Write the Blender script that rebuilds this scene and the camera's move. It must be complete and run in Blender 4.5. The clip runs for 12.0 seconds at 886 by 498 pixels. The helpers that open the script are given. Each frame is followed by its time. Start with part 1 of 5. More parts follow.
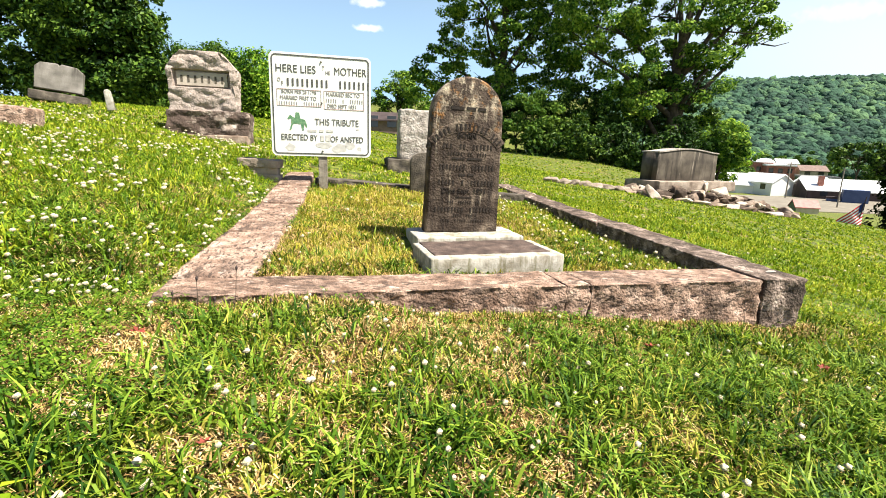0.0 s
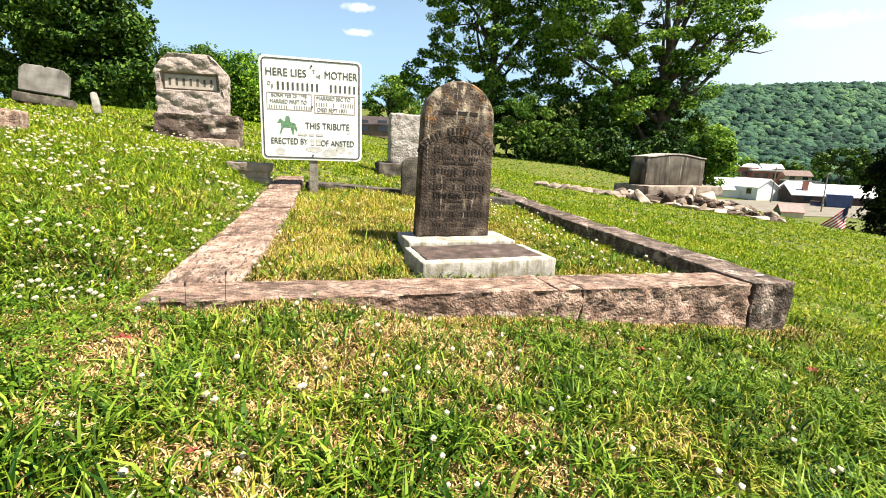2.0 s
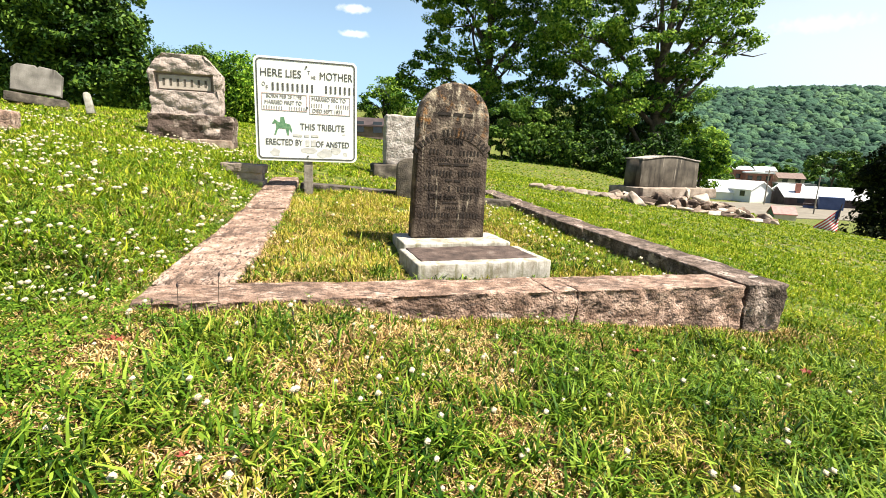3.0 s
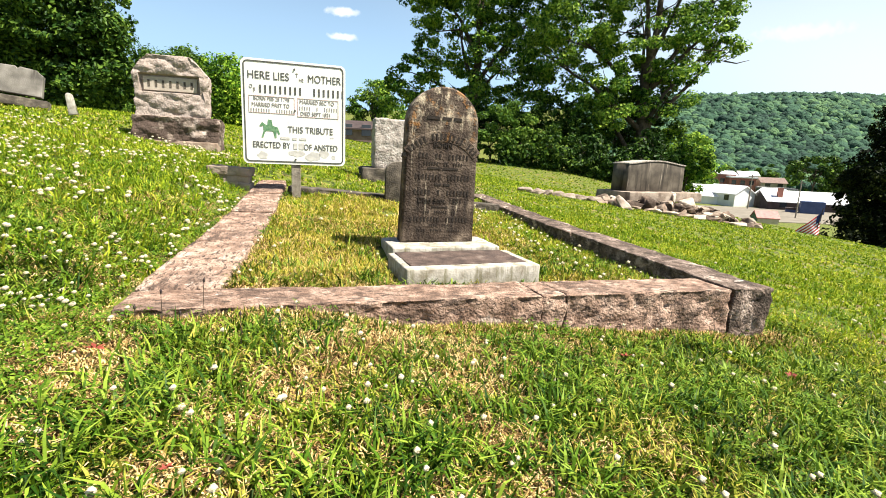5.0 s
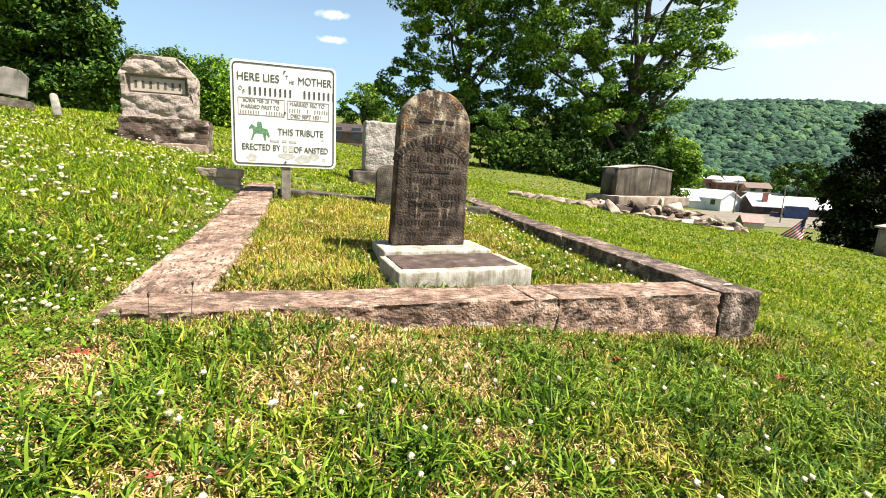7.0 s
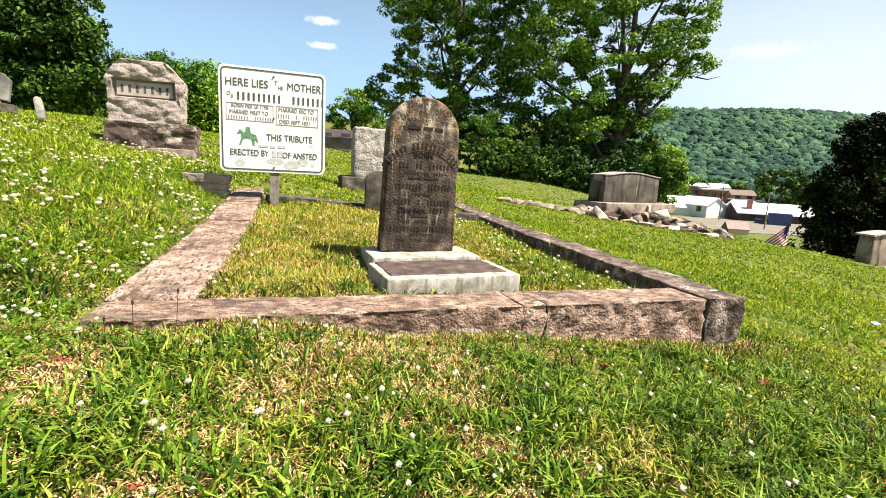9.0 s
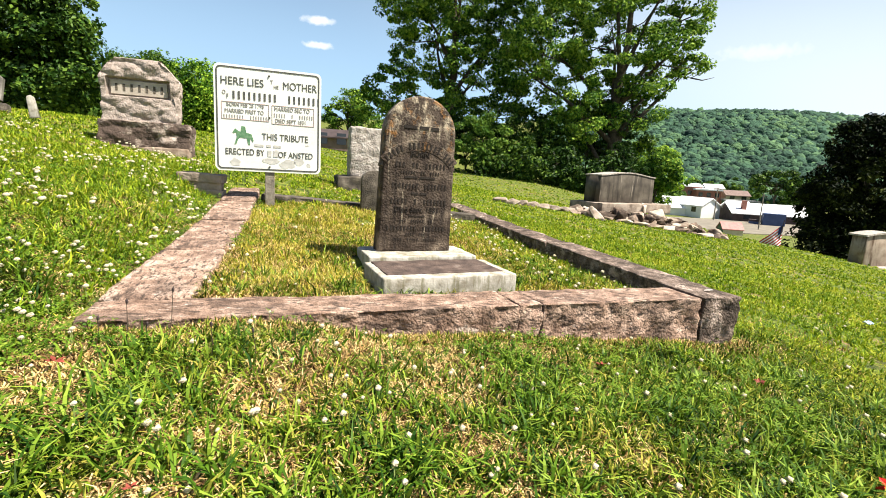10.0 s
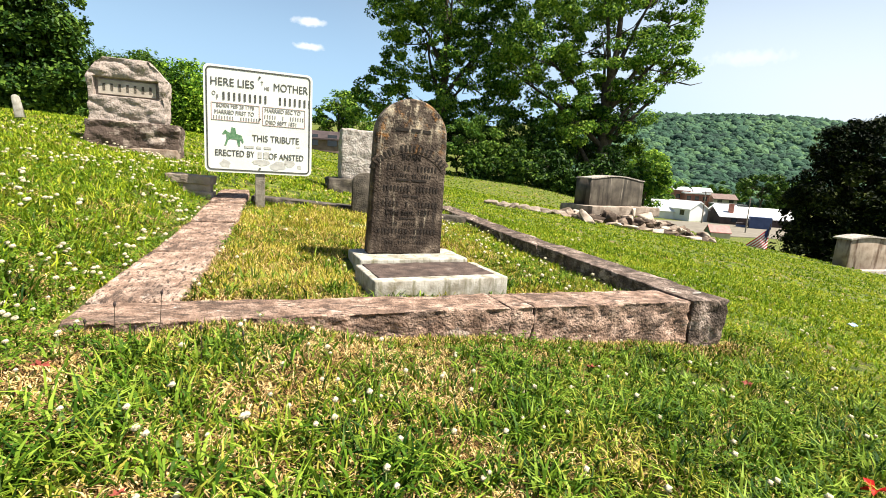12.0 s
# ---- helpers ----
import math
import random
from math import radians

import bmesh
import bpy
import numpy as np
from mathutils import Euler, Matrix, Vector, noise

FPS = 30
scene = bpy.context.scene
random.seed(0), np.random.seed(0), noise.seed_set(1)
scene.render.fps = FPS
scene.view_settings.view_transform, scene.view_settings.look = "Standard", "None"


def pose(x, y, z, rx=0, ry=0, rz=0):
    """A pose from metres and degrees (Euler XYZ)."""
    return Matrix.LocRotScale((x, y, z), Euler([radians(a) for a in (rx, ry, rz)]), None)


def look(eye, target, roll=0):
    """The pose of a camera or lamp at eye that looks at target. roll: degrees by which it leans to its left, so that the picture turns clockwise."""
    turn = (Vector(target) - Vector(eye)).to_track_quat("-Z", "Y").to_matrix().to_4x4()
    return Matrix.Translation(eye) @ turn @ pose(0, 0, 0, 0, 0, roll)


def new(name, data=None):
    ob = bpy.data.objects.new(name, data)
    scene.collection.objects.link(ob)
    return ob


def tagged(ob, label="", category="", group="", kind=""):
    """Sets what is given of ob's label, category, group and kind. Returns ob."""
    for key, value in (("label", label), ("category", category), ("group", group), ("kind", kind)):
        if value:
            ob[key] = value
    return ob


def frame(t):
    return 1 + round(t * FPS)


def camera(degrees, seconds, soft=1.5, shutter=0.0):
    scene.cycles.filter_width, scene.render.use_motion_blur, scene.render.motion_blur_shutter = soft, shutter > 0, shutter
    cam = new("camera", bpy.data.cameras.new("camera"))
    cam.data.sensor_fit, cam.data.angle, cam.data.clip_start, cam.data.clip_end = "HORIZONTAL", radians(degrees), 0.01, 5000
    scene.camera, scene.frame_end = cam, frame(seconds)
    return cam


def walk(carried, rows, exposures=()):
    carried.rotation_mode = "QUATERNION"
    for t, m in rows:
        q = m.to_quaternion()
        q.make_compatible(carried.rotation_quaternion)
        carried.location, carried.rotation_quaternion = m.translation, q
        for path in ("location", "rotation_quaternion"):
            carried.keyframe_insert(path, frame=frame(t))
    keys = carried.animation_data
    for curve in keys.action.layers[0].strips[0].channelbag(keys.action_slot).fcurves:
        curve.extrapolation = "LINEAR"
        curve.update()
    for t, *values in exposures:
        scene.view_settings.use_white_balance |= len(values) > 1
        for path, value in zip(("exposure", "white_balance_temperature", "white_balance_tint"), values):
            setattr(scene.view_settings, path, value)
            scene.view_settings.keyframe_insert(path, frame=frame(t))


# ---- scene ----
DEG = 86.07
cam = camera(DEG, 12.0, soft=0.95)
PATH = [
    (0, (0.025, -0.038, 0.952), (-0.249, 3.867, 0.133), 1.80),
    (0.5, (0.025, -0.036, 0.954), (-0.228, 3.873, 0.147), 1.78),
    (1, (0.024, -0.034, 0.959), (-0.210, 3.879, 0.161), 1.84),
    (1.5, (0.018, -0.027, 0.955), (-0.198, 3.888, 0.165), 1.89),
    (2, (0.016, -0.028, 0.950), (-0.180, 3.890, 0.168), 1.96),
    (2.5, (0.015, -0.022, 0.948), (-0.160, 3.898, 0.174), 2.05),
    (3, (0.018, -0.021, 0.949), (-0.140, 3.902, 0.181), 2.13),
    (5, (0.014, -0.008, 0.954), (-0.049, 3.923, 0.217), 2.40),
    (5.5, (0.010, -0.003, 0.955), (-0.032, 3.930, 0.225), 2.48),
    (6, (0.002, -0.003, 0.950), (-0.022, 3.930, 0.225), 2.53),
    (6.5, (0.000, 0.000, 0.950), (0.000, 3.936, 0.235), 2.60),
    (7, (0.001, 0.004, 0.949), (0.022, 3.941, 0.245), 2.71),
    (9, (0.005, 0.001, 0.954), (0.112, 3.946, 0.303), 3.00),
    (9.5, (0.003, -0.001, 0.954), (0.125, 3.945, 0.308), 3.02),
    (10, (0.003, 0.003, 0.949), (0.144, 3.948, 0.301), 3.08),
    (10.5, (-0.000, 0.008, 0.943), (0.158, 3.953, 0.300), 3.10),
    (11, (-0.003, 0.003, 0.949), (0.177, 3.948, 0.310), 3.23),
    (11.5, (-0.001, 0.002, 0.952), (0.199, 3.946, 0.320), 3.32),
    (12, (-0.001, 0.002, 0.952), (0.216, 3.947, 0.327), 3.38),
]
walk(cam, [(t, look(e, g, r)) for t, e, g, r in PATH], ((0, 1.56), (6, 1.50), (12, 1.42)))

# ---- world and sun ----
SUN_EL, SUN_AZ = radians(57), radians(107)   # azimuth clockwise from +y
TO_SUN = Vector((math.sin(SUN_AZ) * math.cos(SUN_EL), math.cos(SUN_AZ) * math.cos(SUN_EL), math.sin(SUN_EL)))
world = bpy.data.worlds.new("sky")
scene.world = world
world.use_nodes = True
wn, wl = world.node_tree.nodes, world.node_tree.links
wn.clear()
sky = wn.new("ShaderNodeTexSky")
sky.sky_type, sky.sun_disc = "NISHITA", False
sky.sun_elevation, sky.sun_rotation = SUN_EL, SUN_AZ
sky.air_density, sky.dust_density, sky.ozone_density = 0.8, 0.6, 0.5
bg = wn.new("ShaderNodeBackground")
bg.inputs["Strength"].default_value = 0.05
wout = wn.new("ShaderNodeOutputWorld")
geo = wn.new("ShaderNodeTexCoord")
last = sky.outputs[0]


def cloud(direction, size, stretch, seed, amount):
    """A small fair-weather cloud in the sky round one direction."""
    global last
    sub = wn.new("ShaderNodeVectorMath"); sub.operation = "SUBTRACT"
    wl.new(geo.outputs["Generated"], sub.inputs[0]); sub.inputs[1].default_value = direction
    mp = wn.new("ShaderNodeMapping"); mp.inputs["Scale"].default_value = (1 / size, 1 / size, stretch / size)
    mp.inputs["Rotation"].default_value = (0, radians(-12), 0)
    wl.new(sub.outputs[0], mp.inputs["Vector"])
    ln = wn.new("ShaderNodeVectorMath"); ln.operation = "LENGTH"
    wl.new(mp.outputs[0], ln.inputs[0])
    nz = wn.new("ShaderNodeTexNoise"); nz.inputs["Scale"].default_value = 60 + seed; nz.inputs["Detail"].default_value = 5
    wl.new(geo.outputs["Generated"], nz.inputs["Vector"])
    ad = wn.new("ShaderNodeMath"); ad.operation = "MULTIPLY_ADD"
    wl.new(nz.outputs[0], ad.inputs[0]); ad.inputs[1].default_value = 1.4
    wl.new(ln.outputs["Value"], ad.inputs[2])
    mr = wn.new("ShaderNodeMapRange")
    wl.new(ad.outputs[0], mr.inputs["Value"])
    mr.inputs["From Min"].default_value, mr.inputs["From Max"].default_value = 1.7, 1.0
    mr.inputs["To Min"].default_value, mr.inputs["To Max"].default_value = 0.0, amount
    mx = wn.new("ShaderNodeMix"); mx.data_type = "RGBA"
    wl.new(mr.outputs[0], mx.inputs["Factor"]); wl.new(last, mx.inputs["A"])
    mx.inputs["B"].default_value = (9.2, 9.3, 9.5, 1)
    last = mx.outputs["Result"]


# summer haze that pales the sky towards the horizon
sep = wn.new("ShaderNodeSeparateXYZ"); wl.new(geo.outputs["Generated"], sep.inputs[0])
hz = wn.new("ShaderNodeMapRange"); hz.interpolation_type = "SMOOTHSTEP"
wl.new(sep.outputs[2], hz.inputs["Value"])
hz.inputs["From Min"].default_value, hz.inputs["From Max"].default_value = 0.55, 0.05
hz.inputs["To Min"].default_value, hz.inputs["To Max"].default_value = 0.0, 0.95
hm = wn.new("ShaderNodeMix"); hm.data_type = "RGBA"
wl.new(hz.outputs[0], hm.inputs["Factor"]); wl.new(last, hm.inputs["A"]); hm.inputs["B"].default_value = (4.1, 6.2, 8.3, 1)
last = hm.outputs["Result"]
# the sky whitens towards the sun's side
dt = wn.new("ShaderNodeVectorMath"); dt.operation = "DOT_PRODUCT"
wl.new(geo.outputs["Generated"], dt.inputs[0]); dt.inputs[1].default_value = TO_SUN
gl = wn.new("ShaderNodeMapRange"); gl.interpolation_type = "SMOOTHSTEP"
wl.new(dt.outputs["Value"], gl.inputs["Value"])
gl.inputs["From Min"].default_value, gl.inputs["From Max"].default_value = -0.05, 0.42
gm = wn.new("ShaderNodeMix"); gm.data_type = "RGBA"
lm = wn.new("ShaderNodeMath"); lm.operation = "MULTIPLY"; wl.new(gl.outputs[0], lm.inputs[0]); wl.new(hz.outputs[0], lm.inputs[1])
wl.new(lm.outputs[0], gm.inputs["Factor"]); wl.new(last, gm.inputs["A"]); gm.inputs["B"].default_value = (7.6, 8.2, 8.7, 1)
last = gm.outputs["Result"]
cloud((-0.219, 0.940, 0.262), 0.036, 4.2, 3, 1.0)
cloud((-0.220, 0.950, 0.221), 0.032, 4.6, 11, 0.95)
cloud((0.536, 0.815, 0.222), 0.07, 5.0, 23, 0.35)
wl.new(last, bg.inputs["Color"]); wl.new(bg.outputs[0], wout.inputs["Surface"])
sun = new("sun", bpy.data.lights.new("sun", "SUN"))
sun.data.energy, sun.data.angle, sun.data.color = 5.0, radians(0.53), (1.0, 0.93, 0.80)
sun.matrix_world = look(TO_SUN * 50, (0, 0, 0))


# ---- materials ----
def ramp_mat(name, stops, scale=6.0, detail=6.0, rough=0.85, bump=0.3, bump_scale=40.0, island=0.0, objrand=0.0,
             stains=None, stain_scale=1.5, stain_at=(0.5, 0.62), translucent=0.0, metal=0.0, spec=0.3, bump_dist=0.02, coats=(), cracks=0.0):
    """A procedural surface: a noise-driven colour ramp, an optional second coat of stains, fine relief."""
    m = bpy.data.materials.new(name)
    m.use_nodes = True
    n, l = m.node_tree.nodes, m.node_tree.links
    b = n["Principled BSDF"]
    b.inputs["Roughness"].default_value, b.inputs["Metallic"].default_value = rough, metal
    b.inputs["Specular IOR Level"].default_value = spec
    tc = n.new("ShaderNodeTexCoord")
    nz = n.new("ShaderNodeTexNoise")
    nz.inputs["Scale"].default_value, nz.inputs["Detail"].default_value = scale, detail
    l.new(tc.outputs["Object"], nz.inputs["Vector"])
    fac = nz.outputs[0]
    if island or objrand:
        src = n.new("ShaderNodeNewGeometry").outputs["Random Per Island"] if island else n.new("ShaderNodeObjectInfo").outputs["Random"]
        k = island or objrand
        ma = n.new("ShaderNodeMath"); ma.operation = "MULTIPLY_ADD"
        l.new(src, ma.inputs[0]); ma.inputs[1].default_value = k
        sc = n.new("ShaderNodeMath"); sc.operation = "MULTIPLY_ADD"
        l.new(fac, sc.inputs[0]); sc.inputs[1].default_value = 1.0; sc.inputs[2].default_value = -k / 2
        l.new(sc.outputs[0], ma.inputs[2])
        fac = ma.outputs[0]
    rp = n.new("ShaderNodeValToRGB")
    while len(rp.color_ramp.elements) < len(stops):
        rp.color_ramp.elements.new(0.5)
    for e, (p, c) in zip(rp.color_ramp.elements, stops):
        e.position, e.color = p, (*c, 1)
    l.new(fac, rp.inputs[0])
    col = rp.outputs[0]
    if stains:
        n2 = n.new("ShaderNodeTexNoise"); n2.inputs["Scale"].default_value, n2.inputs["Detail"].default_value = stain_scale, 8
        n2.inputs["Distortion"].default_value, n2.inputs["Roughness"].default_value = 0.6, 0.68
        l.new(tc.outputs["Object"], n2.inputs["Vector"])
        mr = n.new("ShaderNodeMapRange"); l.new(n2.outputs[0], mr.inputs["Value"])
        mr.inputs["From Min"].default_value, mr.inputs["From Max"].default_value = stain_at
        mx = n.new("ShaderNodeMix"); mx.data_type = "RGBA"
        l.new(mr.outputs[0], mx.inputs["Factor"]); l.new(col, mx.inputs["A"]); mx.inputs["B"].default_value = (*stains, 1)
        col = mx.outputs["Result"]
    for colour, c_scale, stretch, lo, hi, z0, z1 in coats:      # streaks and lichen, each a layer of its own; z0 to z1: where it fades in
        mp = n.new("ShaderNodeMapping"); mp.inputs["Scale"].default_value = stretch
        l.new(tc.outputs["Object"], mp.inputs["Vector"])
        n3 = n.new("ShaderNodeTexNoise"); n3.inputs["Scale"].default_value, n3.inputs["Detail"].default_value = c_scale, 9
        n3.inputs["Roughness"].default_value = 0.65
        l.new(mp.outputs[0], n3.inputs["Vector"])
        mr = n.new("ShaderNodeMapRange"); l.new(n3.outputs[0], mr.inputs["Value"])
        mr.inputs["From Min"].default_value, mr.inputs["From Max"].default_value = lo, hi
        f = mr.outputs[0]
        if z0 is not None:
            sx = n.new("ShaderNodeSeparateXYZ"); l.new(tc.outputs["Object"], sx.inputs[0])
            mz = n.new("ShaderNodeMapRange"); l.new(sx.outputs[2], mz.inputs["Value"])
            mz.inputs["From Min"].default_value, mz.inputs["From Max"].default_value = z0, z1
            mm = n.new("ShaderNodeMath"); mm.operation = "MULTIPLY"
            l.new(f, mm.inputs[0]); l.new(mz.outputs[0], mm.inputs[1]); f = mm.outputs[0]
        mx = n.new("ShaderNodeMix"); mx.data_type = "RGBA"
        l.new(f, mx.inputs["Factor"]); l.new(col, mx.inputs["A"]); mx.inputs["B"].default_value = (*colour, 1)
        col = mx.outputs["Result"]
    if cracks:
        wz = n.new("ShaderNodeTexNoise"); wz.inputs["Scale"].default_value, wz.inputs["Detail"].default_value = 6, 5
        l.new(tc.outputs["Object"], wz.inputs["Vector"])
        wm = n.new("ShaderNodeVectorMath"); wm.operation = "MULTIPLY_ADD"
        l.new(wz.outputs["Color"], wm.inputs[0]); wm.inputs[1].default_value = (0.16, 0.16, 0.16); l.new(tc.outputs["Object"], wm.inputs[2])
        vo = n.new("ShaderNodeTexVoronoi"); vo.feature = "DISTANCE_TO_EDGE"; vo.inputs["Scale"].default_value = 13.0
        l.new(wm.outputs[0], vo.inputs["Vector"])
        mr = n.new("ShaderNodeMapRange"); l.new(vo.outputs["Distance"], mr.inputs["Value"])
        mr.inputs["From Min"].default_value, mr.inputs["From Max"].default_value = 0.05, 0.0
        mr.inputs["To Max"].default_value = cracks
        mx = n.new("ShaderNodeMix"); mx.data_type = "RGBA"
        l.new(mr.outputs[0], mx.inputs["Factor"]); l.new(col, mx.inputs["A"]); mx.inputs["B"].default_value = (0.05, 0.034, 0.026, 1)
        col = mx.outputs["Result"]
    l.new(col, b.inputs["Base Color"])
    if bump:
        bz = n.new("ShaderNodeTexNoise"); bz.inputs["Scale"].default_value, bz.inputs["Detail"].default_value = bump_scale, 8
        l.new(tc.outputs["Object"], bz.inputs["Vector"])
        bp = n.new("ShaderNodeBump"); bp.inputs["Strength"].default_value, bp.inputs["Distance"].default_value = bump, bump_dist
        l.new(bz.outputs[0], bp.inputs["Height"]); l.new(bp.outputs[0], b.inputs["Normal"])
    if translucent:
        tr = n.new("ShaderNodeBsdfTranslucent"); l.new(col, tr.inputs["Color"])
        ms = n.new("ShaderNodeMixShader"); ms.inputs[0].default_value = translucent
        l.new(b.outputs[0], ms.inputs[1]); l.new(tr.outputs[0], ms.inputs[2])
        l.new(ms.outputs[0], n["Material Output"].inputs["Surface"])
    return m


M = {}
M["soil"] = ramp_mat("lawn_and_thatch", [(0.3, (0.0165, 0.0255, 0.00375)), (0.45, (0.054, 0.0788, 0.00675)), (0.58, (0.124, 0.154, 0.0128)), (0.72, (0.195, 0.176, 0.045))], 9, 10, bump=1.0, bump_scale=60, stains=(0.20, 0.13, 0.06), stain_scale=1.6, stain_at=(0.53, 0.68))
M["grass"] = ramp_mat("grass", [(0.10, (0.010, 0.028, 0.002)), (0.40, (0.050, 0.095, 0.004)), (0.68, (0.145, 0.205, 0.010)), (0.92, (0.38, 0.34, 0.06))], 2.2, 6, 0.6, 0, island=0.9, translucent=0.18, spec=0.12)
M["coarse"] = ramp_mat("coarse_grass", [(0.1, (0.012, 0.045, 0.003)), (0.5, (0.070, 0.145, 0.006)), (0.9, (0.24, 0.33, 0.035))], 2.2, 5, 0.55, 0, island=0.9, translucent=0.18, spec=0.18)
M["lawn"] = ramp_mat("mown_lawn", [(0.1, (0.059, 0.124, 0.00472)), (0.4, (0.147, 0.236, 0.00826)), (0.65, (0.26, 0.336, 0.0142)), (0.9, (0.425, 0.425, 0.0413))], 1.2, 6, 0.6, 0, island=0.8, translucent=0.25, spec=0.12)
M["yellow_grass"] = ramp_mat("yellowing_grass", [(0.1, (0.11, 0.13, 0.008)), (0.4, (0.27, 0.25, 0.02)), (0.7, (0.46, 0.38, 0.06)), (0.9, (0.62, 0.50, 0.16))], 2, 5, 0.6, 0, island=0.8, translucent=0.2, spec=0.12)
M["dry"] = ramp_mat("dry_grass", [(0.18, (0.095, 0.048, 0.018)), (0.5, (0.42, 0.275, 0.10)), (0.9, (0.74, 0.55, 0.27))], 3, 4, 0.7, 0, island=0.9, translucent=0.12, spec=0.12)
M["clover"] = ramp_mat("clover_leaf", [(0.2, (0.035, 0.092, 0.006)), (0.6, (0.105, 0.19, 0.012)), (0.9, (0.24, 0.31, 0.04))], 2, 3, 0.6, 0, island=0.6, translucent=0.25, spec=0.12)
M["flower"] = ramp_mat("clover_flower", [(0.3, (0.36, 0.29, 0.17)), (0.6, (0.62, 0.56, 0.40))], 150, 3, 0.8, 0.4, 300)
M["stem"] = ramp_mat("clover_stem", [(0.3, (0.15, 0.22, 0.05)), (0.7, (0.25, 0.3, 0.1))], 20, 2, 0.7, 0)
M["curb"] = ramp_mat("curb_sandstone", [(0.30, (0.134, 0.0823, 0.0588)), (0.44, (0.269, 0.175, 0.13)), (0.56, (0.386, 0.267, 0.206)), (0.72, (0.504, 0.378, 0.307))], 12, 13, 0.92, 1.0, 60,
                     objrand=0.10, cracks=0.5, stains=(0.12, 0.080, 0.062), stain_scale=2.4, stain_at=(0.50, 0.66), bump_dist=0.02,
                     coats=(((0.065, 0.044, 0.034), 9, (0.4, 1, 1.3), 0.555, 0.66, None, 0), ((0.07, 0.048, 0.038), 45, (0.35, 1, 1), 0.53, 0.60, None, 0), ((0.47, 0.38, 0.325), 9, (0.5, 1, 1), 0.60, 0.66, None, 0)))
M["curb_dark"] = ramp_mat("mossy_curb_sandstone", [(0.30, (0.06, 0.042, 0.033)), (0.44, (0.12, 0.086, 0.068)), (0.56, (0.20, 0.148, 0.12)), (0.72, (0.36, 0.28, 0.24))], 12, 13, 0.92, 1.0, 60,
                          objrand=0.10, cracks=0.7, stains=(0.045, 0.033, 0.026), stain_scale=4.0, stain_at=(0.47, 0.60), bump_dist=0.02,
                          coats=(((0.42, 0.33, 0.28), 7, (0.5, 1, 1), 0.56, 0.64, None, 0), ((0.05, 0.036, 0.028), 45, (0.5, 1, 1), 0.55, 0.62, None, 0)))
M["tablet"] = ramp_mat("weathered_marble", [(0.30, (0.0197, 0.0131, 0.00984)), (0.46, (0.0508, 0.0353, 0.0262)), (0.58, (0.0943, 0.0697, 0.0525)), (0.72, (0.213, 0.164, 0.123))], 9, 10, 0.9, 0.7, 60,
                       coats=(((0.028, 0.020, 0.016), 7, (2.2, 2.2, 0.25), 0.50, 0.66, None, 0), ((0.42, 0.35, 0.26), 9, (2.6, 2.6, 0.22), 0.60, 0.72, 0.02, 0.3),
                              ((0.50, 0.42, 0.31), 13, (1, 1, 0.7), 0.50, 0.64, 0.72, 1.08), ((0.24, 0.11, 0.03), 11, (1, 1, 1), 0.55, 0.66, 0.70, 0.90)))
M["letter"] = ramp_mat("worn_lettering", [(0.3, (0.0112, 0.0084, 0.007)), (0.7, (0.0294, 0.0224, 0.0182))], 30, 4, 0.9, 0.3)
M["pale"] = ramp_mat("pale_granite", [(0.3, (0.224, 0.202, 0.162)), (0.5, (0.37, 0.347, 0.302)), (0.7, (0.493, 0.47, 0.426))], 14, 10, 0.85, 0.2, 80, stains=(0.15, 0.125, 0.08), stain_scale=6, stain_at=(0.52, 0.72),
                     coats=(((0.14, 0.13, 0.07), 9, (3, 3, 0.3), 0.52, 0.68, None, 0),))
M["bronze"] = ramp_mat("brown_inset", [(0.3, (0.0338, 0.024, 0.021)), (0.6, (0.0975, 0.0675, 0.0562)), (0.8, (0.195, 0.158, 0.135))], 10, 8, 0.8, 0.5, 60)
M["spencer"] = ramp_mat("rock_faced_granite", [(0.3, (0.23, 0.183, 0.157)), (0.5, (0.306, 0.251, 0.221)), (0.7, (0.374, 0.315, 0.285))], 26, 12, 0.9, 0.8, 50)
# the dark coat is dirt plus painted shadows of the rock-faced relief
M["spencer_base"] = ramp_mat("rock_faced_base", [(0.3, (0.22, 0.17, 0.14)), (0.50, (0.32, 0.255, 0.215)), (0.72, (0.44, 0.37, 0.33))], 9, 11, 0.9, 0.8, 30, coats=(((0.075, 0.052, 0.042), 5, (0.7, 1, 1), 0.41, 0.50, None, 0),))
M["panel"] = ramp_mat("smooth_panel", [(0.3, (0.33, 0.28, 0.23)), (0.7, (0.46, 0.40, 0.34))], 8, 6, 0.8, 0.2)
M["rough_grey"] = ramp_mat("rough_pale_stone", [(0.3, (0.20, 0.17, 0.15)), (0.5, (0.34, 0.30, 0.27)), (0.7, (0.46, 0.42, 0.39))], 14, 9, 0.9, 1.0, 30)
M["dark_stone"] = ramp_mat("dark_stone", [(0.3, (0.03, 0.026, 0.022)), (0.55, (0.09, 0.075, 0.06)), (0.8, (0.22, 0.19, 0.15))], 8, 9, 0.92, 0.6, 50)
M["grey_marker"] = ramp_mat("grey_streaked_granite", [(0.3, (0.036, 0.029, 0.023)), (0.5, (0.078, 0.064, 0.050)), (0.7, (0.14, 0.12, 0.095))], 3, 8, 0.75, 0.3, 60,
                            coats=(((0.022, 0.018, 0.014), 4, (1.6, 1.6, 0.15), 0.5, 0.66, None, 0), ((0.26, 0.22, 0.18), 5, (1.8, 1.8, 0.15), 0.6, 0.72, None, 0)))
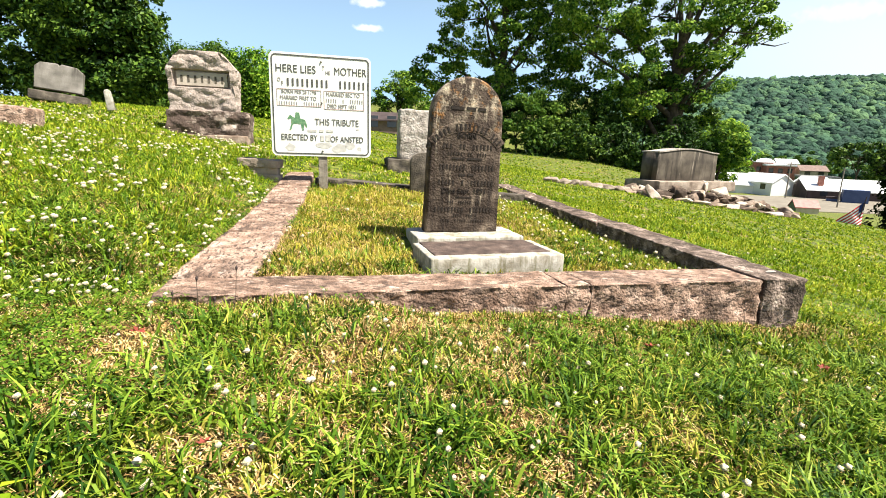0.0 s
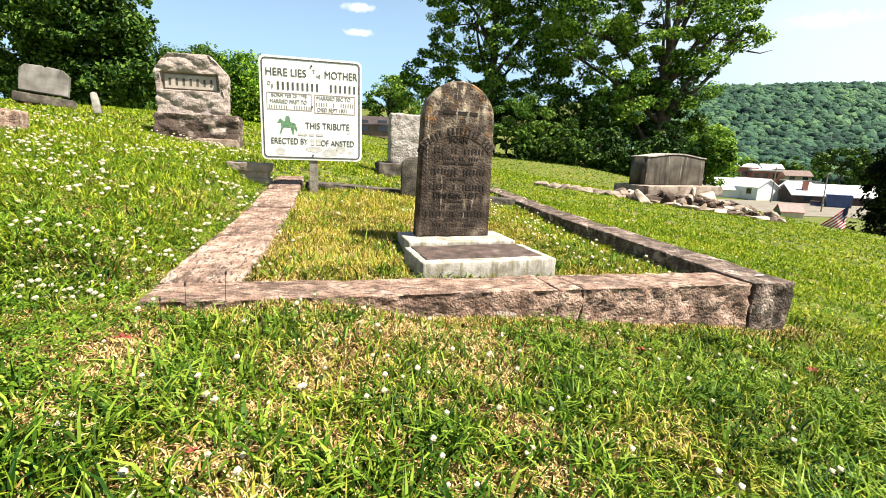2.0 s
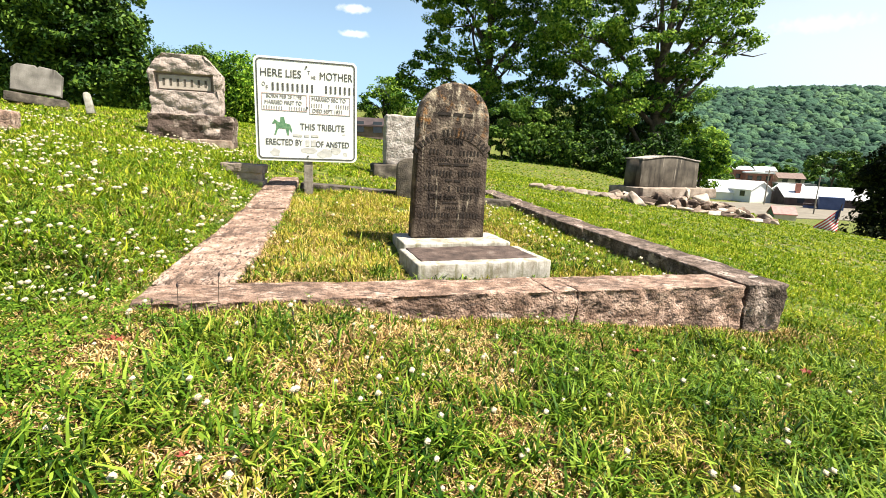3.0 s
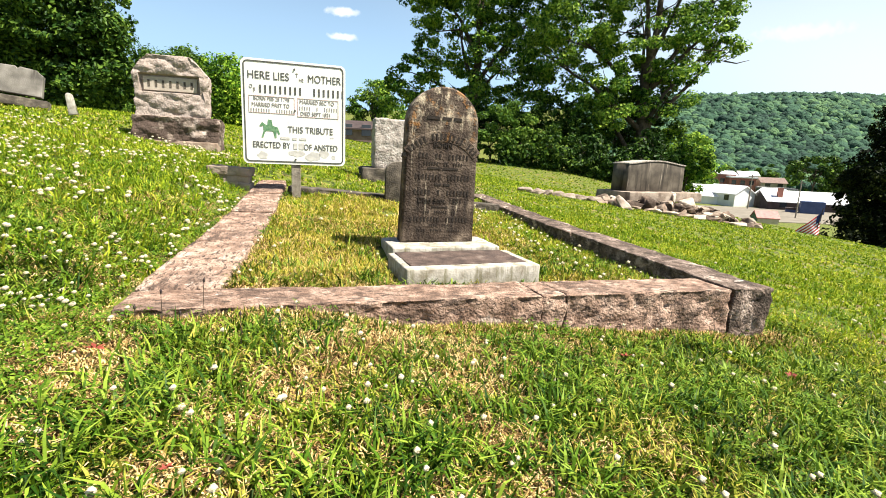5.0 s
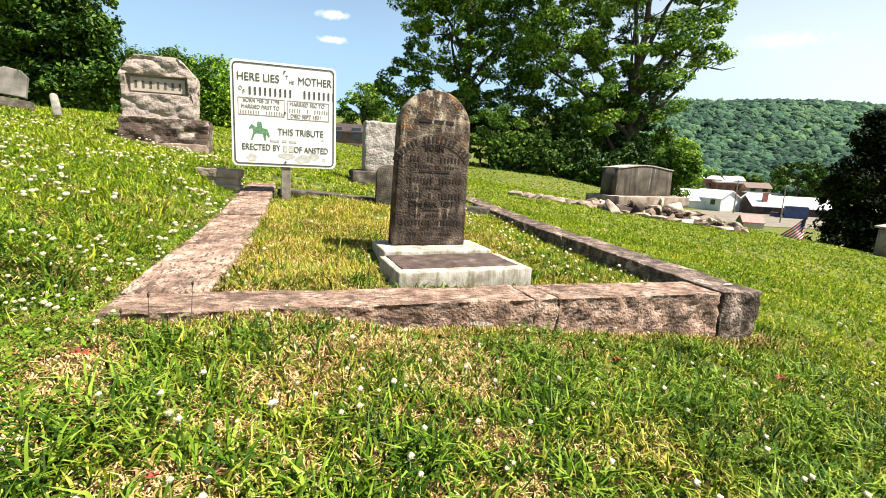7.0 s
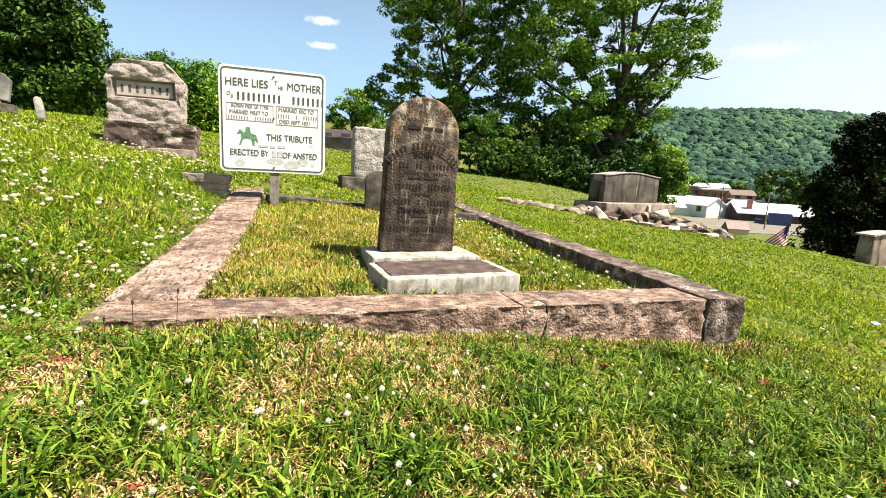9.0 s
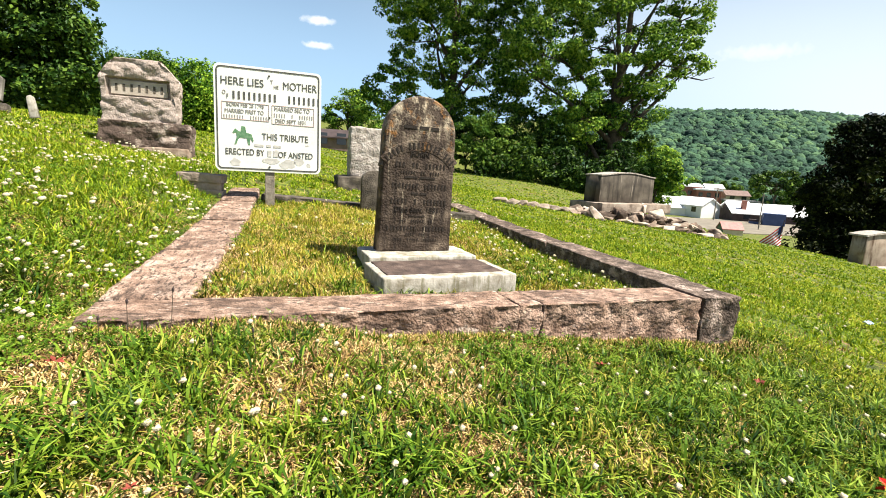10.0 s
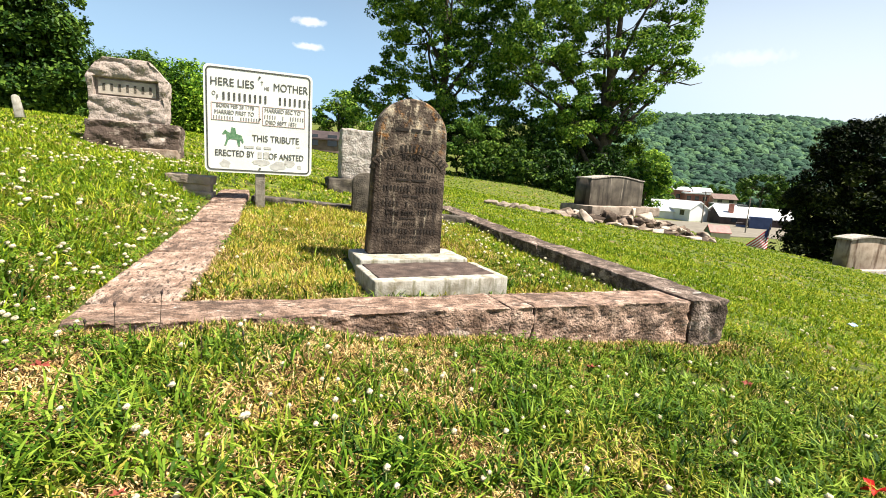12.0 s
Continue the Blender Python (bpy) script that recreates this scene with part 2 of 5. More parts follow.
M["pale_marker"] = ramp_mat("pale_streaked_marker", [(0.3, (0.10, 0.092, 0.082)), (0.5, (0.18, 0.165, 0.148)), (0.7, (0.27, 0.25, 0.23))], 5, 9, 0.8, 0.3, 60,
                            coats=(((0.05, 0.044, 0.038), 5, (1.6, 1.6, 0.25), 0.52, 0.64, 0.15, 0.45),))
M["slope_marker"] = ramp_mat("tan_streaked_granite", [(0.3, (0.19, 0.135, 0.10)), (0.5, (0.30, 0.235, 0.185)), (0.7, (0.38, 0.31, 0.26))], 4, 9, 0.8, 0.3, 50,
                             coats=(((0.10, 0.06, 0.04), 3, (1.5, 1.5, 0.2), 0.52, 0.64, None, 0),))
M["ledge_tan"] = ramp_mat("tan_footing_stone", [(0.3, (0.12, 0.09, 0.07)), (0.5, (0.25, 0.20, 0.16)), (0.7, (0.36, 0.30, 0.25))], 5, 9, 0.9, 0.8, 30)
M["rubble"] = ramp_mat("rubble_stone", [(0.3, (0.05, 0.034, 0.025)), (0.46, (0.17, 0.122, 0.092)), (0.60, (0.33, 0.265, 0.21)), (0.76, (0.50, 0.43, 0.36))], 3, 8, 0.92, 0.9, 16, objrand=0.45)
M["sign_white"] = ramp_mat("sign_white_paint", [(0.35, (0.66, 0.66, 0.61)), (0.6, (0.76, 0.76, 0.72))], 3, 6, 0.5, 0.05, stains=(0.42, 0.41, 0.36), stain_scale=3.5, stain_at=(0.66, 0.75))
M["sign_dark"] = ramp_mat("sign_black_paint", [(0.3, (0.035, 0.037, 0.035)), (0.7, (0.10, 0.10, 0.09))], 20, 4, 0.6, 0)
M["sign_grey"] = ramp_mat("sign_faded_paint", [(0.3, (0.16, 0.15, 0.14)), (0.7, (0.30, 0.28, 0.26))], 20, 4, 0.6, 0)
M["sign_red"] = ramp_mat("sign_faded_rule", [(0.3, (0.45, 0.30, 0.28)), (0.7, (0.55, 0.42, 0.40))], 20, 4, 0.6, 0)
M["sign_green"] = ramp_mat("sign_green_paint", [(0.3, (0.05, 0.15, 0.07)), (0.7, (0.16, 0.28, 0.16))], 30, 6, 0.6, 0)
M["peel"] = ramp_mat("bare_metal_patch", [(0.3, (0.36, 0.35, 0.33)), (0.7, (0.56, 0.55, 0.52))], 14, 6, 0.5, 0.1)
M["post"] = ramp_mat("weathered_post", [(0.3, (0.12, 0.10, 0.08)), (0.7, (0.30, 0.27, 0.22))], 9, 8, 0.9, 0.5, 50)
M["bark"] = ramp_mat("bark", [(0.3, (0.025, 0.02, 0.014)), (0.7, (0.09, 0.07, 0.05))], 6, 8, 0.95, 0.8, 12, bump_dist=0.05)
M["leaf"] = ramp_mat("tree_leaf", [(0.1, (0.006, 0.030, 0.005)), (0.5, (0.075, 0.175, 0.018)), (0.9, (0.34, 0.47, 0.06))], 0.35, 3, 0.55, 0, island=0.7, translucent=0.3, spec=0.1)
M["pale_leaf"] = ramp_mat("pale_tree_leaf", [(0.1, (0.0156, 0.0624, 0.0065)), (0.5, (0.13, 0.273, 0.0208)), (0.9, (0.468, 0.624, 0.065))], 0.35, 3, 0.55, 0, island=0.8, translucent=0.36, spec=0.1)
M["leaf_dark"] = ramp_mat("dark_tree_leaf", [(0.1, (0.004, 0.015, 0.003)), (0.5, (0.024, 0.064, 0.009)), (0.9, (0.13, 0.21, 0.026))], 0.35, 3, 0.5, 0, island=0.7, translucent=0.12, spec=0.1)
# near-black leaves: the tree's shaded side is put into the leaf colour
M["leaf_shaded"] = ramp_mat("shaded_tree_leaf", [(0.1, (0.0015, 0.0035, 0.0012)), (0.5, (0.005, 0.010, 0.003)), (0.9, (0.045, 0.056, 0.010))], 0.35, 3, 0.6, 0, island=0.6, translucent=0.04, spec=0.05)
M["shrub"] = ramp_mat("shrub_leaf", [(0.1, (0.018, 0.052, 0.008)), (0.5, (0.06, 0.13, 0.018)), (0.9, (0.18, 0.28, 0.04))], 0.4, 3, 0.5, 0, island=0.7, translucent=0.3, spec=0.1)
# bluish green: some distance haze is mixed into the woods' colour
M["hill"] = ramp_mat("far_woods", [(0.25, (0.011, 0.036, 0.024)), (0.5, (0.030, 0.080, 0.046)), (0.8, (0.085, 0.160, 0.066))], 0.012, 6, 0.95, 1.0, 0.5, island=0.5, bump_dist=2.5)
M["wall_white"] = ramp_mat("white_siding", [(0.3, (0.66, 0.66, 0.63)), (0.7, (0.78, 0.78, 0.76))], 0.5, 4, 0.6, 0.1, 4)
M["roof_white"] = ramp_mat("white_metal_roof", [(0.3, (0.70, 0.71, 0.72)), (0.7, (0.80, 0.80, 0.80))], 0.4, 4, 0.45, 0.1, 3)
M["brick"] = ramp_mat("red_brick_wall", [(0.3, (0.26, 0.10, 0.075)), (0.7, (0.36, 0.16, 0.12))], 2, 5, 0.85, 0.2, 10)
M["roof_brown"] = ramp_mat("brown_shingle_roof", [(0.3, (0.13, 0.09, 0.08)), (0.7, (0.22, 0.16, 0.14))], 2, 5, 0.9, 0.3, 8)
M["roof_red"] = ramp_mat("faded_red_roof", [(0.3, (0.34, 0.14, 0.13)), (0.7, (0.44, 0.21, 0.19))], 2, 5, 0.7, 0.2, 8)
M["green_wall"] = ramp_mat("green_shed_wall", [(0.3, (0.07, 0.12, 0.07)), (0.7, (0.12, 0.18, 0.11))], 2, 5, 0.8, 0.1, 8)
M["tan_wall"] = ramp_mat("tan_wall", [(0.3, (0.42, 0.36, 0.27)), (0.7, (0.52, 0.46, 0.36))], 2, 5, 0.8, 0.1, 8)
M["blue_wall"] = ramp_mat("blue_metal_wall", [(0.3, (0.035, 0.055, 0.13)), (0.7, (0.06, 0.09, 0.19))], 1, 5, 0.6, 0.2, 6)
M["grey_wall"] = ramp_mat("grey_wall", [(0.3, (0.17, 0.17, 0.17)), (0.7, (0.26, 0.26, 0.25))], 1, 5, 0.7, 0.1, 6)
M["dark_wall"] = ramp_mat("dark_brown_wall", [(0.3, (0.035, 0.025, 0.025)), (0.7, (0.07, 0.05, 0.05))], 1, 5, 0.8, 0.1, 6)
M["glass"] = ramp_mat("dark_window_glass", [(0.3, (0.02, 0.025, 0.03)), (0.7, (0.035, 0.04, 0.045))], 1, 2, 0.08, 0, spec=0.6)
M["gravel"] = ramp_mat("gravel_lot", [(0.3, (0.13, 0.115, 0.09)), (0.7, (0.21, 0.185, 0.15))], 0.6, 8, 0.95, 0.3, 5)
M["flag_red"] = ramp_mat("flag_red_cloth", [(0.3, (0.42, 0.02, 0.03)), (0.7, (0.52, 0.04, 0.05))], 30, 3, 0.8, 0.2, 200)
M["flag_white"] = ramp_mat("flag_white_cloth", [(0.3, (0.72, 0.72, 0.72)), (0.7, (0.82, 0.82, 0.82))], 30, 3, 0.8, 0.2, 200)
M["flag_blue"] = ramp_mat("flag_blue_cloth", [(0.3, (0.02, 0.03, 0.14)), (0.7, (0.03, 0.05, 0.2))], 30, 3, 0.8, 0.2, 200)
M["blue_scrap"] = ramp_mat("pale_blue_plastic", [(0.3, (0.25, 0.36, 0.52)), (0.7, (0.45, 0.55, 0.66))], 30, 3, 0.4, 0.2, 100)
M["red_petal"] = ramp_mat("red_fabric_petal", [(0.3, (0.55, 0.012, 0.012)), (0.7, (0.70, 0.03, 0.02))], 40, 3, 0.7, 0.2, 100)
M["red_leaf"] = ramp_mat("red_fallen_leaf", [(0.3, (0.13, 0.025, 0.018)), (0.7, (0.26, 0.05, 0.03))], 60, 3, 0.7, 0.2, 100)


# ---- ground shape ----
def smooth(e0, e1, x):
    t = np.clip((x - e0) / (e1 - e0), 0, 1)
    return t * t * (3 - 2 * t)


PL = np.array((-1.33, 1.88)); PU = np.array((math.cos(radians(20)), math.sin(radians(20)))); PV = np.array((-0.2756, 0.9613))
PW, PD, CW, FW = 3.715, 4.6, 0.38, 0.31       # plot width, depth, width of the side and of the front curb
PINV = np.linalg.inv(np.column_stack((PU, PV)))


def plot_uv(x, y):
    dx, dy = np.asarray(x) - PL[0], np.asarray(y) - PL[1]
    return PINV[0, 0] * dx + PINV[0, 1] * dy, PINV[1, 0] * dx + PINV[1, 1] * dy


def curb_top(u, v):
    u, v = np.asarray(u), np.asarray(v)
    return 0.27 - 0.0216 * u + 0.049 * v + 0.003 * v * v - 0.0094 * u * v


def base_height(x, y):
    x, y = np.asarray(x, float), np.asarray(y, float)
    left = np.maximum(-x, 0)
    a = np.where(left < 5, 0.17 * left, 0.85 + 0.5 * np.tanh((left - 5) * 0.17 / 0.5))
    right = np.maximum(x, 0)
    a = a - 0.13 * np.minimum(right, 14) - 0.20 * np.clip(right - 14, 0, 22)
    yy = np.maximum(y - 3, 0)
    z = 0.117 + a + 0.045 * np.minimum(yy, 9) + 0.016 * np.clip(yy - 9, 0, 90)
    z = z + 0.9 * np.exp(-(((x - 7) / 7) ** 2 + ((y - 29) / 7) ** 2))
    r = np.hypot(x, y)
    fall = smooth(18, 60, r) * smooth(2, 22, x)
    z = z + fall * (-6.7 - z)
    behind = np.maximum(-y - 2, 0)
    return z - 0.03 * np.minimum(behind, 60)


def height(x, y):
    z = base_height(x, y)
    u, v = plot_uv(x, y)
    inner = curb_top(u, v) - 0.03 + 0.03 * smooth(2.5, 4.0, v) * smooth(0.4, 0.8, u) - 0.022 * np.clip(u, 0, PW) - 0.03 * smooth(2.5, 3.3, u)
    w = smooth(-0.55, -0.05, u) * smooth(PW - 0.1, PW - 0.25, u) * smooth(0.1, 0.25, v) * smooth(PD + 0.6, PD, v)
    z = z + w * (inner - z)
    z = z - 0.015 * np.exp(-(np.minimum(v, 0) / 0.35) ** 2) * (v < 0.2) * smooth(-0.4, 0.0, u) * smooth(2.6, 1.4, u)
    # the lawn dips to the low corner of the curb
    over = np.maximum(z - curb_top(np.clip(u, -0.1, PW), np.minimum(v, 0.2)) + 0.015, 0)
    z = z - over * smooth(-1.3, -0.15, u) * smooth(2.4, 1.4, u) * smooth(-1.2, -0.05, v) * smooth(0.4, 0.2, v)
    near = np.exp(-(np.hypot(x, y) / 14) ** 2)
    x, y = np.asarray(x, float), np.asarray(y, float)
    return z + near * 0.012 * (np.sin(x * 5.1 + y * 2.3) + np.sin(y * 6.7 - x * 3.1) + np.sin(x * 11 + 1) * np.sin(y * 9))


def curb_z(x, y):
    return float(curb_top(*plot_uv(x, y)))


def h1(x, y):
    return float(height(np.array([x]), np.array([y]))[0])


# ---- mesh helpers ----
def mesh_ob(name, bm, material, smooth_it=True):
    me = bpy.data.meshes.new(name)
    bmesh.ops.recalc_face_normals(bm, faces=bm.faces)
    bm.to_mesh(me); bm.free()
    for p in me.polygons:
        p.use_smooth = smooth_it
    me.materials.append(material)
    return new(name, me)


def part(name, bm, material, parent, label="", smooth_it=False):
    ob = mesh_ob(name, bm, material, smooth_it)
    ob.parent = parent
    if label:
        ob["label"] = label
    return ob


def thing(name, m, label, category, group="", kind=""):
    ob = new(name)
    ob.matrix_world = m
    ob.empty_display_size = 0.1
    return tagged(ob, label, category, group, kind)


def raw_mesh(name, verts, faces, material, smooth_it=False):
    """A mesh from numpy arrays: verts n x 3, faces m x k."""
    me = bpy.data.meshes.new(name)
    m, k = faces.shape
    me.vertices.add(len(verts)); me.vertices.foreach_set("co", np.ascontiguousarray(verts, np.float32).ravel())
    me.loops.add(m * k); me.loops.foreach_set("vertex_index", np.ascontiguousarray(faces, np.int32).ravel())
    me.polygons.add(m); me.polygons.foreach_set("loop_start", np.arange(0, m * k, k, dtype=np.int32))
    me.polygons.foreach_set("use_smooth", np.full(m, smooth_it))
    me.update(calc_edges=True)
    me.materials.append(material)
    return new(name, me)


def box(bm, sx, sy, sz, x=0, y=0, z=0, bevel=0.0, rz=0.0):
    """A box with its base centre at x, y, z, with optional bevels."""
    r = bmesh.ops.create_cube(bm, size=1, matrix=pose(x, y, z + sz / 2, 0, 0, rz) @ Matrix.Diagonal((sx, sy, sz, 1)))
    if bevel:
        es = list({e for v in r["verts"] for e in v.link_edges})
        bmesh.ops.bevel(bm, geom=es, offset=bevel, segments=2, affect="EDGES", profile=0.5)
    return bm


def rough_block(sx, sy, sz, step, round_r, amp, freq, seed, face_amp=None, taper=0.0, ridge=0.0, ridge_f=(6, 6, 9), chip=0.0):
    """A stone block, base centre at the origin: a lattice box with rounded arrises and rock-like relief.
    face_amp: the relief of the -y and x faces, where these are rock-faced."""
    def cuts(s):
        n = max(2, int(s / step))
        inner = list(np.linspace(-s / 2 + round_r, s / 2 - round_r, n))
        return [-s / 2, -s / 2 + round_r * 0.4] + inner + [s / 2 - round_r * 0.4, s / 2]
    ax, ay, az = cuts(sx), cuts(sy), cuts(sz)
    nx, ny, nz = len(ax), len(ay), len(az)
    bm, table = bmesh.new(), {}
    half = Vector((sx / 2 - round_r, sy / 2 - round_r, sz / 2 - round_r))
    off = Vector((seed * 13.7, seed * 7.3, seed * 3.1))
    fa = amp if face_amp is None else face_amp

    def vert(i, j, k):
        if (i, j, k) not in table:
            p = Vector((ax[i], ay[j], az[k]))
            q = Vector([max(-h, min(h, c)) for h, c in zip(half, p)])
            d = p - q
            if d.length > 1e-9:
                nrm = d.normalized()
                p = q + nrm * round_r
            else:
                nrm = Vector((0, 0, 1))
            a = amp * abs(nrm.z) + fa * (1 - abs(nrm.z))
            s = p * freq + off
            p = p + nrm * a * (noise.fractal(s, 0.9, 2.1, 5) * 0.9 + 0.5 * noise.noise(s * 0.35)) + noise.noise_vector(s * 0.6) * a * 0.35
            if ridge:
                q3 = Vector((p.x * ridge_f[0], p.y * ridge_f[1], p.z * ridge_f[2])) + off
                side = 1 - abs(nrm.z)
                p = p + nrm * ridge * side * (noise.ridged_multi_fractal(q3, 0.9, 2.2, 5, 0.9, 2.0) * 0.55 - 0.55)
            if chip:
                q4 = Vector((p.x * 3.4, p.y * 3.4, p.z * 5.5)) + off
                d1, d2 = noise.voronoi(q4)[0][0], noise.voronoi(q4 * 2.3)[0][0]
                p = p + nrm * chip * (1 - abs(nrm.z)) * ((0.55 - d1) * 0.8 + (0.5 - d2) * 0.22)
            if taper:
                t = (p.z / sz + 0.5) * taper
                p.x *= 1 - t; p.y *= 1 - t
            table[(i, j, k)] = bm.verts.new(p + Vector((0, 0, sz / 2)))
        return table[(i, j, k)]
    for i in range(nx - 1):
        for j in range(ny - 1):
            for k in (0, nz - 1):
                bm.faces.new([vert(i, j, k), vert(i + 1, j, k), vert(i + 1, j + 1, k), vert(i, j + 1, k)])
    for i in range(nx - 1):
        for k in range(nz - 1):
            for j in (0, ny - 1):
                bm.faces.new([vert(i, j, k), vert(i + 1, j, k), vert(i + 1, j, k + 1), vert(i, j, k + 1)])
    for j in range(ny - 1):
        for k in range(nz - 1):
            for i in (0, nx - 1):
                bm.faces.new([vert(i, j, k), vert(i, j + 1, k), vert(i, j + 1, k + 1), vert(i, j, k + 1)])
    return bm


def hull_stone(sx, sy, sz, rng, n=13):
    """A broken stone, base centre at the origin: the hull of random points, flat faces and sharp arrises."""
    bm = bmesh.new()
    for _ in range(n):
        p = Vector([rng.gauss(0, 1) for _ in range(3)]).normalized()
        p = Vector([max(-0.82, min(0.82, c)) / 0.82 for c in p]) * rng.uniform(0.8, 1.0)
        bm.verts.new((p.x * sx / 2, p.y * sy / 2, (p.z + 1) * sz / 2))
    r = bmesh.ops.convex_hull(bm, input=bm.verts)
    bmesh.ops.delete(bm, geom=[v for v in bm.verts if not v.link_faces], context="VERTS")
    bmesh.ops.bevel(bm, geom=list(bm.edges), offset=min(sx, sy, sz) * 0.04, segments=1, affect="EDGES")
    return bm


def outline_slab(points, thick, bevel=0.0, segments=2):
    """An upright slab: points (x, z) of its outline, in the xz plane; its front at y = 0, its back at y = thick."""
    bm = bmesh.new()
    vs = [bm.verts.new((x, 0, z)) for x, z in points]
    f = bm.faces.new(vs)
    r = bmesh.ops.extrude_face_region(bm, geom=[f])
    bmesh.ops.translate(bm, vec=(0, thick, 0), verts=[e for e in r["geom"] if isinstance(e, bmesh.types.BMVert)])
    if bevel:
        es = [e for e in bm.edges if abs(e.verts[0].co.y - e.verts[1].co.y) < 1e-6]
        bmesh.ops.bevel(bm, geom=es, offset=bevel, segments=segments, affect="EDGES", profile=0.5)
    return bm


def words(name, text, size, material, parent, x, y, z, depth=0.003, align="CENTER", rz=0.0, ry=0.0, squeeze=1.0, label=""):
    """Lettering as a mesh on the xz plane that faces -y."""
    cu = bpy.data.curves.new(name, "FONT")
    cu.body, cu.size, cu.extrude, cu.align_x, cu.align_y = text, size, depth, align, "CENTER"
    tmp = bpy.data.objects.new(name, cu)
    scene.collection.objects.link(tmp)
    bpy.context.view_layer.update()
    me = bpy.data.meshes.new_from_object(tmp.evaluated_get(bpy.context.evaluated_depsgraph_get()))
    bpy.data.objects.remove(tmp)
    me.materials.clear(); me.materials.append(material)
    ob = new(name, me)
    ob.parent = parent
    ob.matrix_basis = pose(x, y, z, 90, 0, 0) @ pose(0, 0, 0, 0, 0, ry) @ Matrix.Diagonal((squeeze, 1, 1, 1))
    if label:
        ob["label"] = label
    return ob


def letters(*counts, w=0.014, gap=0.03):
    """Widths of thin letter-sized bars, None for a space between words."""
    out = []
    for i, c in enumerate(counts):
        out += ([None] if i else []) + [w] * c
    return out


def bars(parent, x, y, z, lengths, h, material, gap=0.02, depth=0.004, ry=0.0, name="bar"):
    """A row of plain bars in place of writing."""
    total = sum(n if n else 2 * gap for n in lengths) + gap * (len(lengths) - 1)
    p = x - total / 2
    for n in lengths:
        if not n:
            p += 3 * gap
            continue
        bm = bmesh.new()
        box(bm, n, depth, h, 0, 0, -h / 2)
        ob = part(name, bm, material, parent)
        ob.matrix_basis = pose(p + n / 2, y, z, 0, ry, 0)
        p += n + gap


# ---- ground ----
def axis(near, far_lo, far_hi, step):
    a = list(np.arange(-near, near + step / 2, step))
    g, s, p = [], step, near
    while p < max(far_lo, far_hi):
        s = min(s * 1.12, 60)
        p += s
        g.append(p)
    return np.array([-q for q in reversed([q for q in g if q < far_lo])] + a + [q for q in g if q < far_hi])


def ridge_height(az):
    """Height of the wooded ridge across the valley, by bearing in degrees."""
    return np.interp(az, [-180, -60, -10, 24, 30, 33, 37, 40, 46, 60, 180], [20, 30, 60, 96, 94, 94, 91, 87, 74, 45, 20])


def build_ground():
    xs, ys = axis(9, 2500, 2500, 0.12), axis(10, 800, 3500, 0.12)
    X, Y = np.meshgrid(xs, ys)
    Z = height(X, Y)
    # the wooded ridge across the valley
    az = np.degrees(np.arctan2(X, Y)); r = np.hypot(X, Y)
    Z = Z + smooth(260, 720, r) * ridge_height(az) * smooth(-400, 200, Y)
    nx, ny = len(xs), len(ys)
    idx = np.arange(nx * ny).reshape(ny, nx)
    F = np.stack((idx[:-1, :-1], idx[:-1, 1:], idx[1:, 1:], idx[1:, :-1]), -1).reshape(-1, 4)
    V = np.stack((X, Y, Z), -1).reshape(-1, 3)
    ob = raw_mesh("ground", V, F, M["soil"], True)
    tagged(ob, "grassy cemetery hillside with thatch and bare soil", "ground", kind="structure")


build_ground()


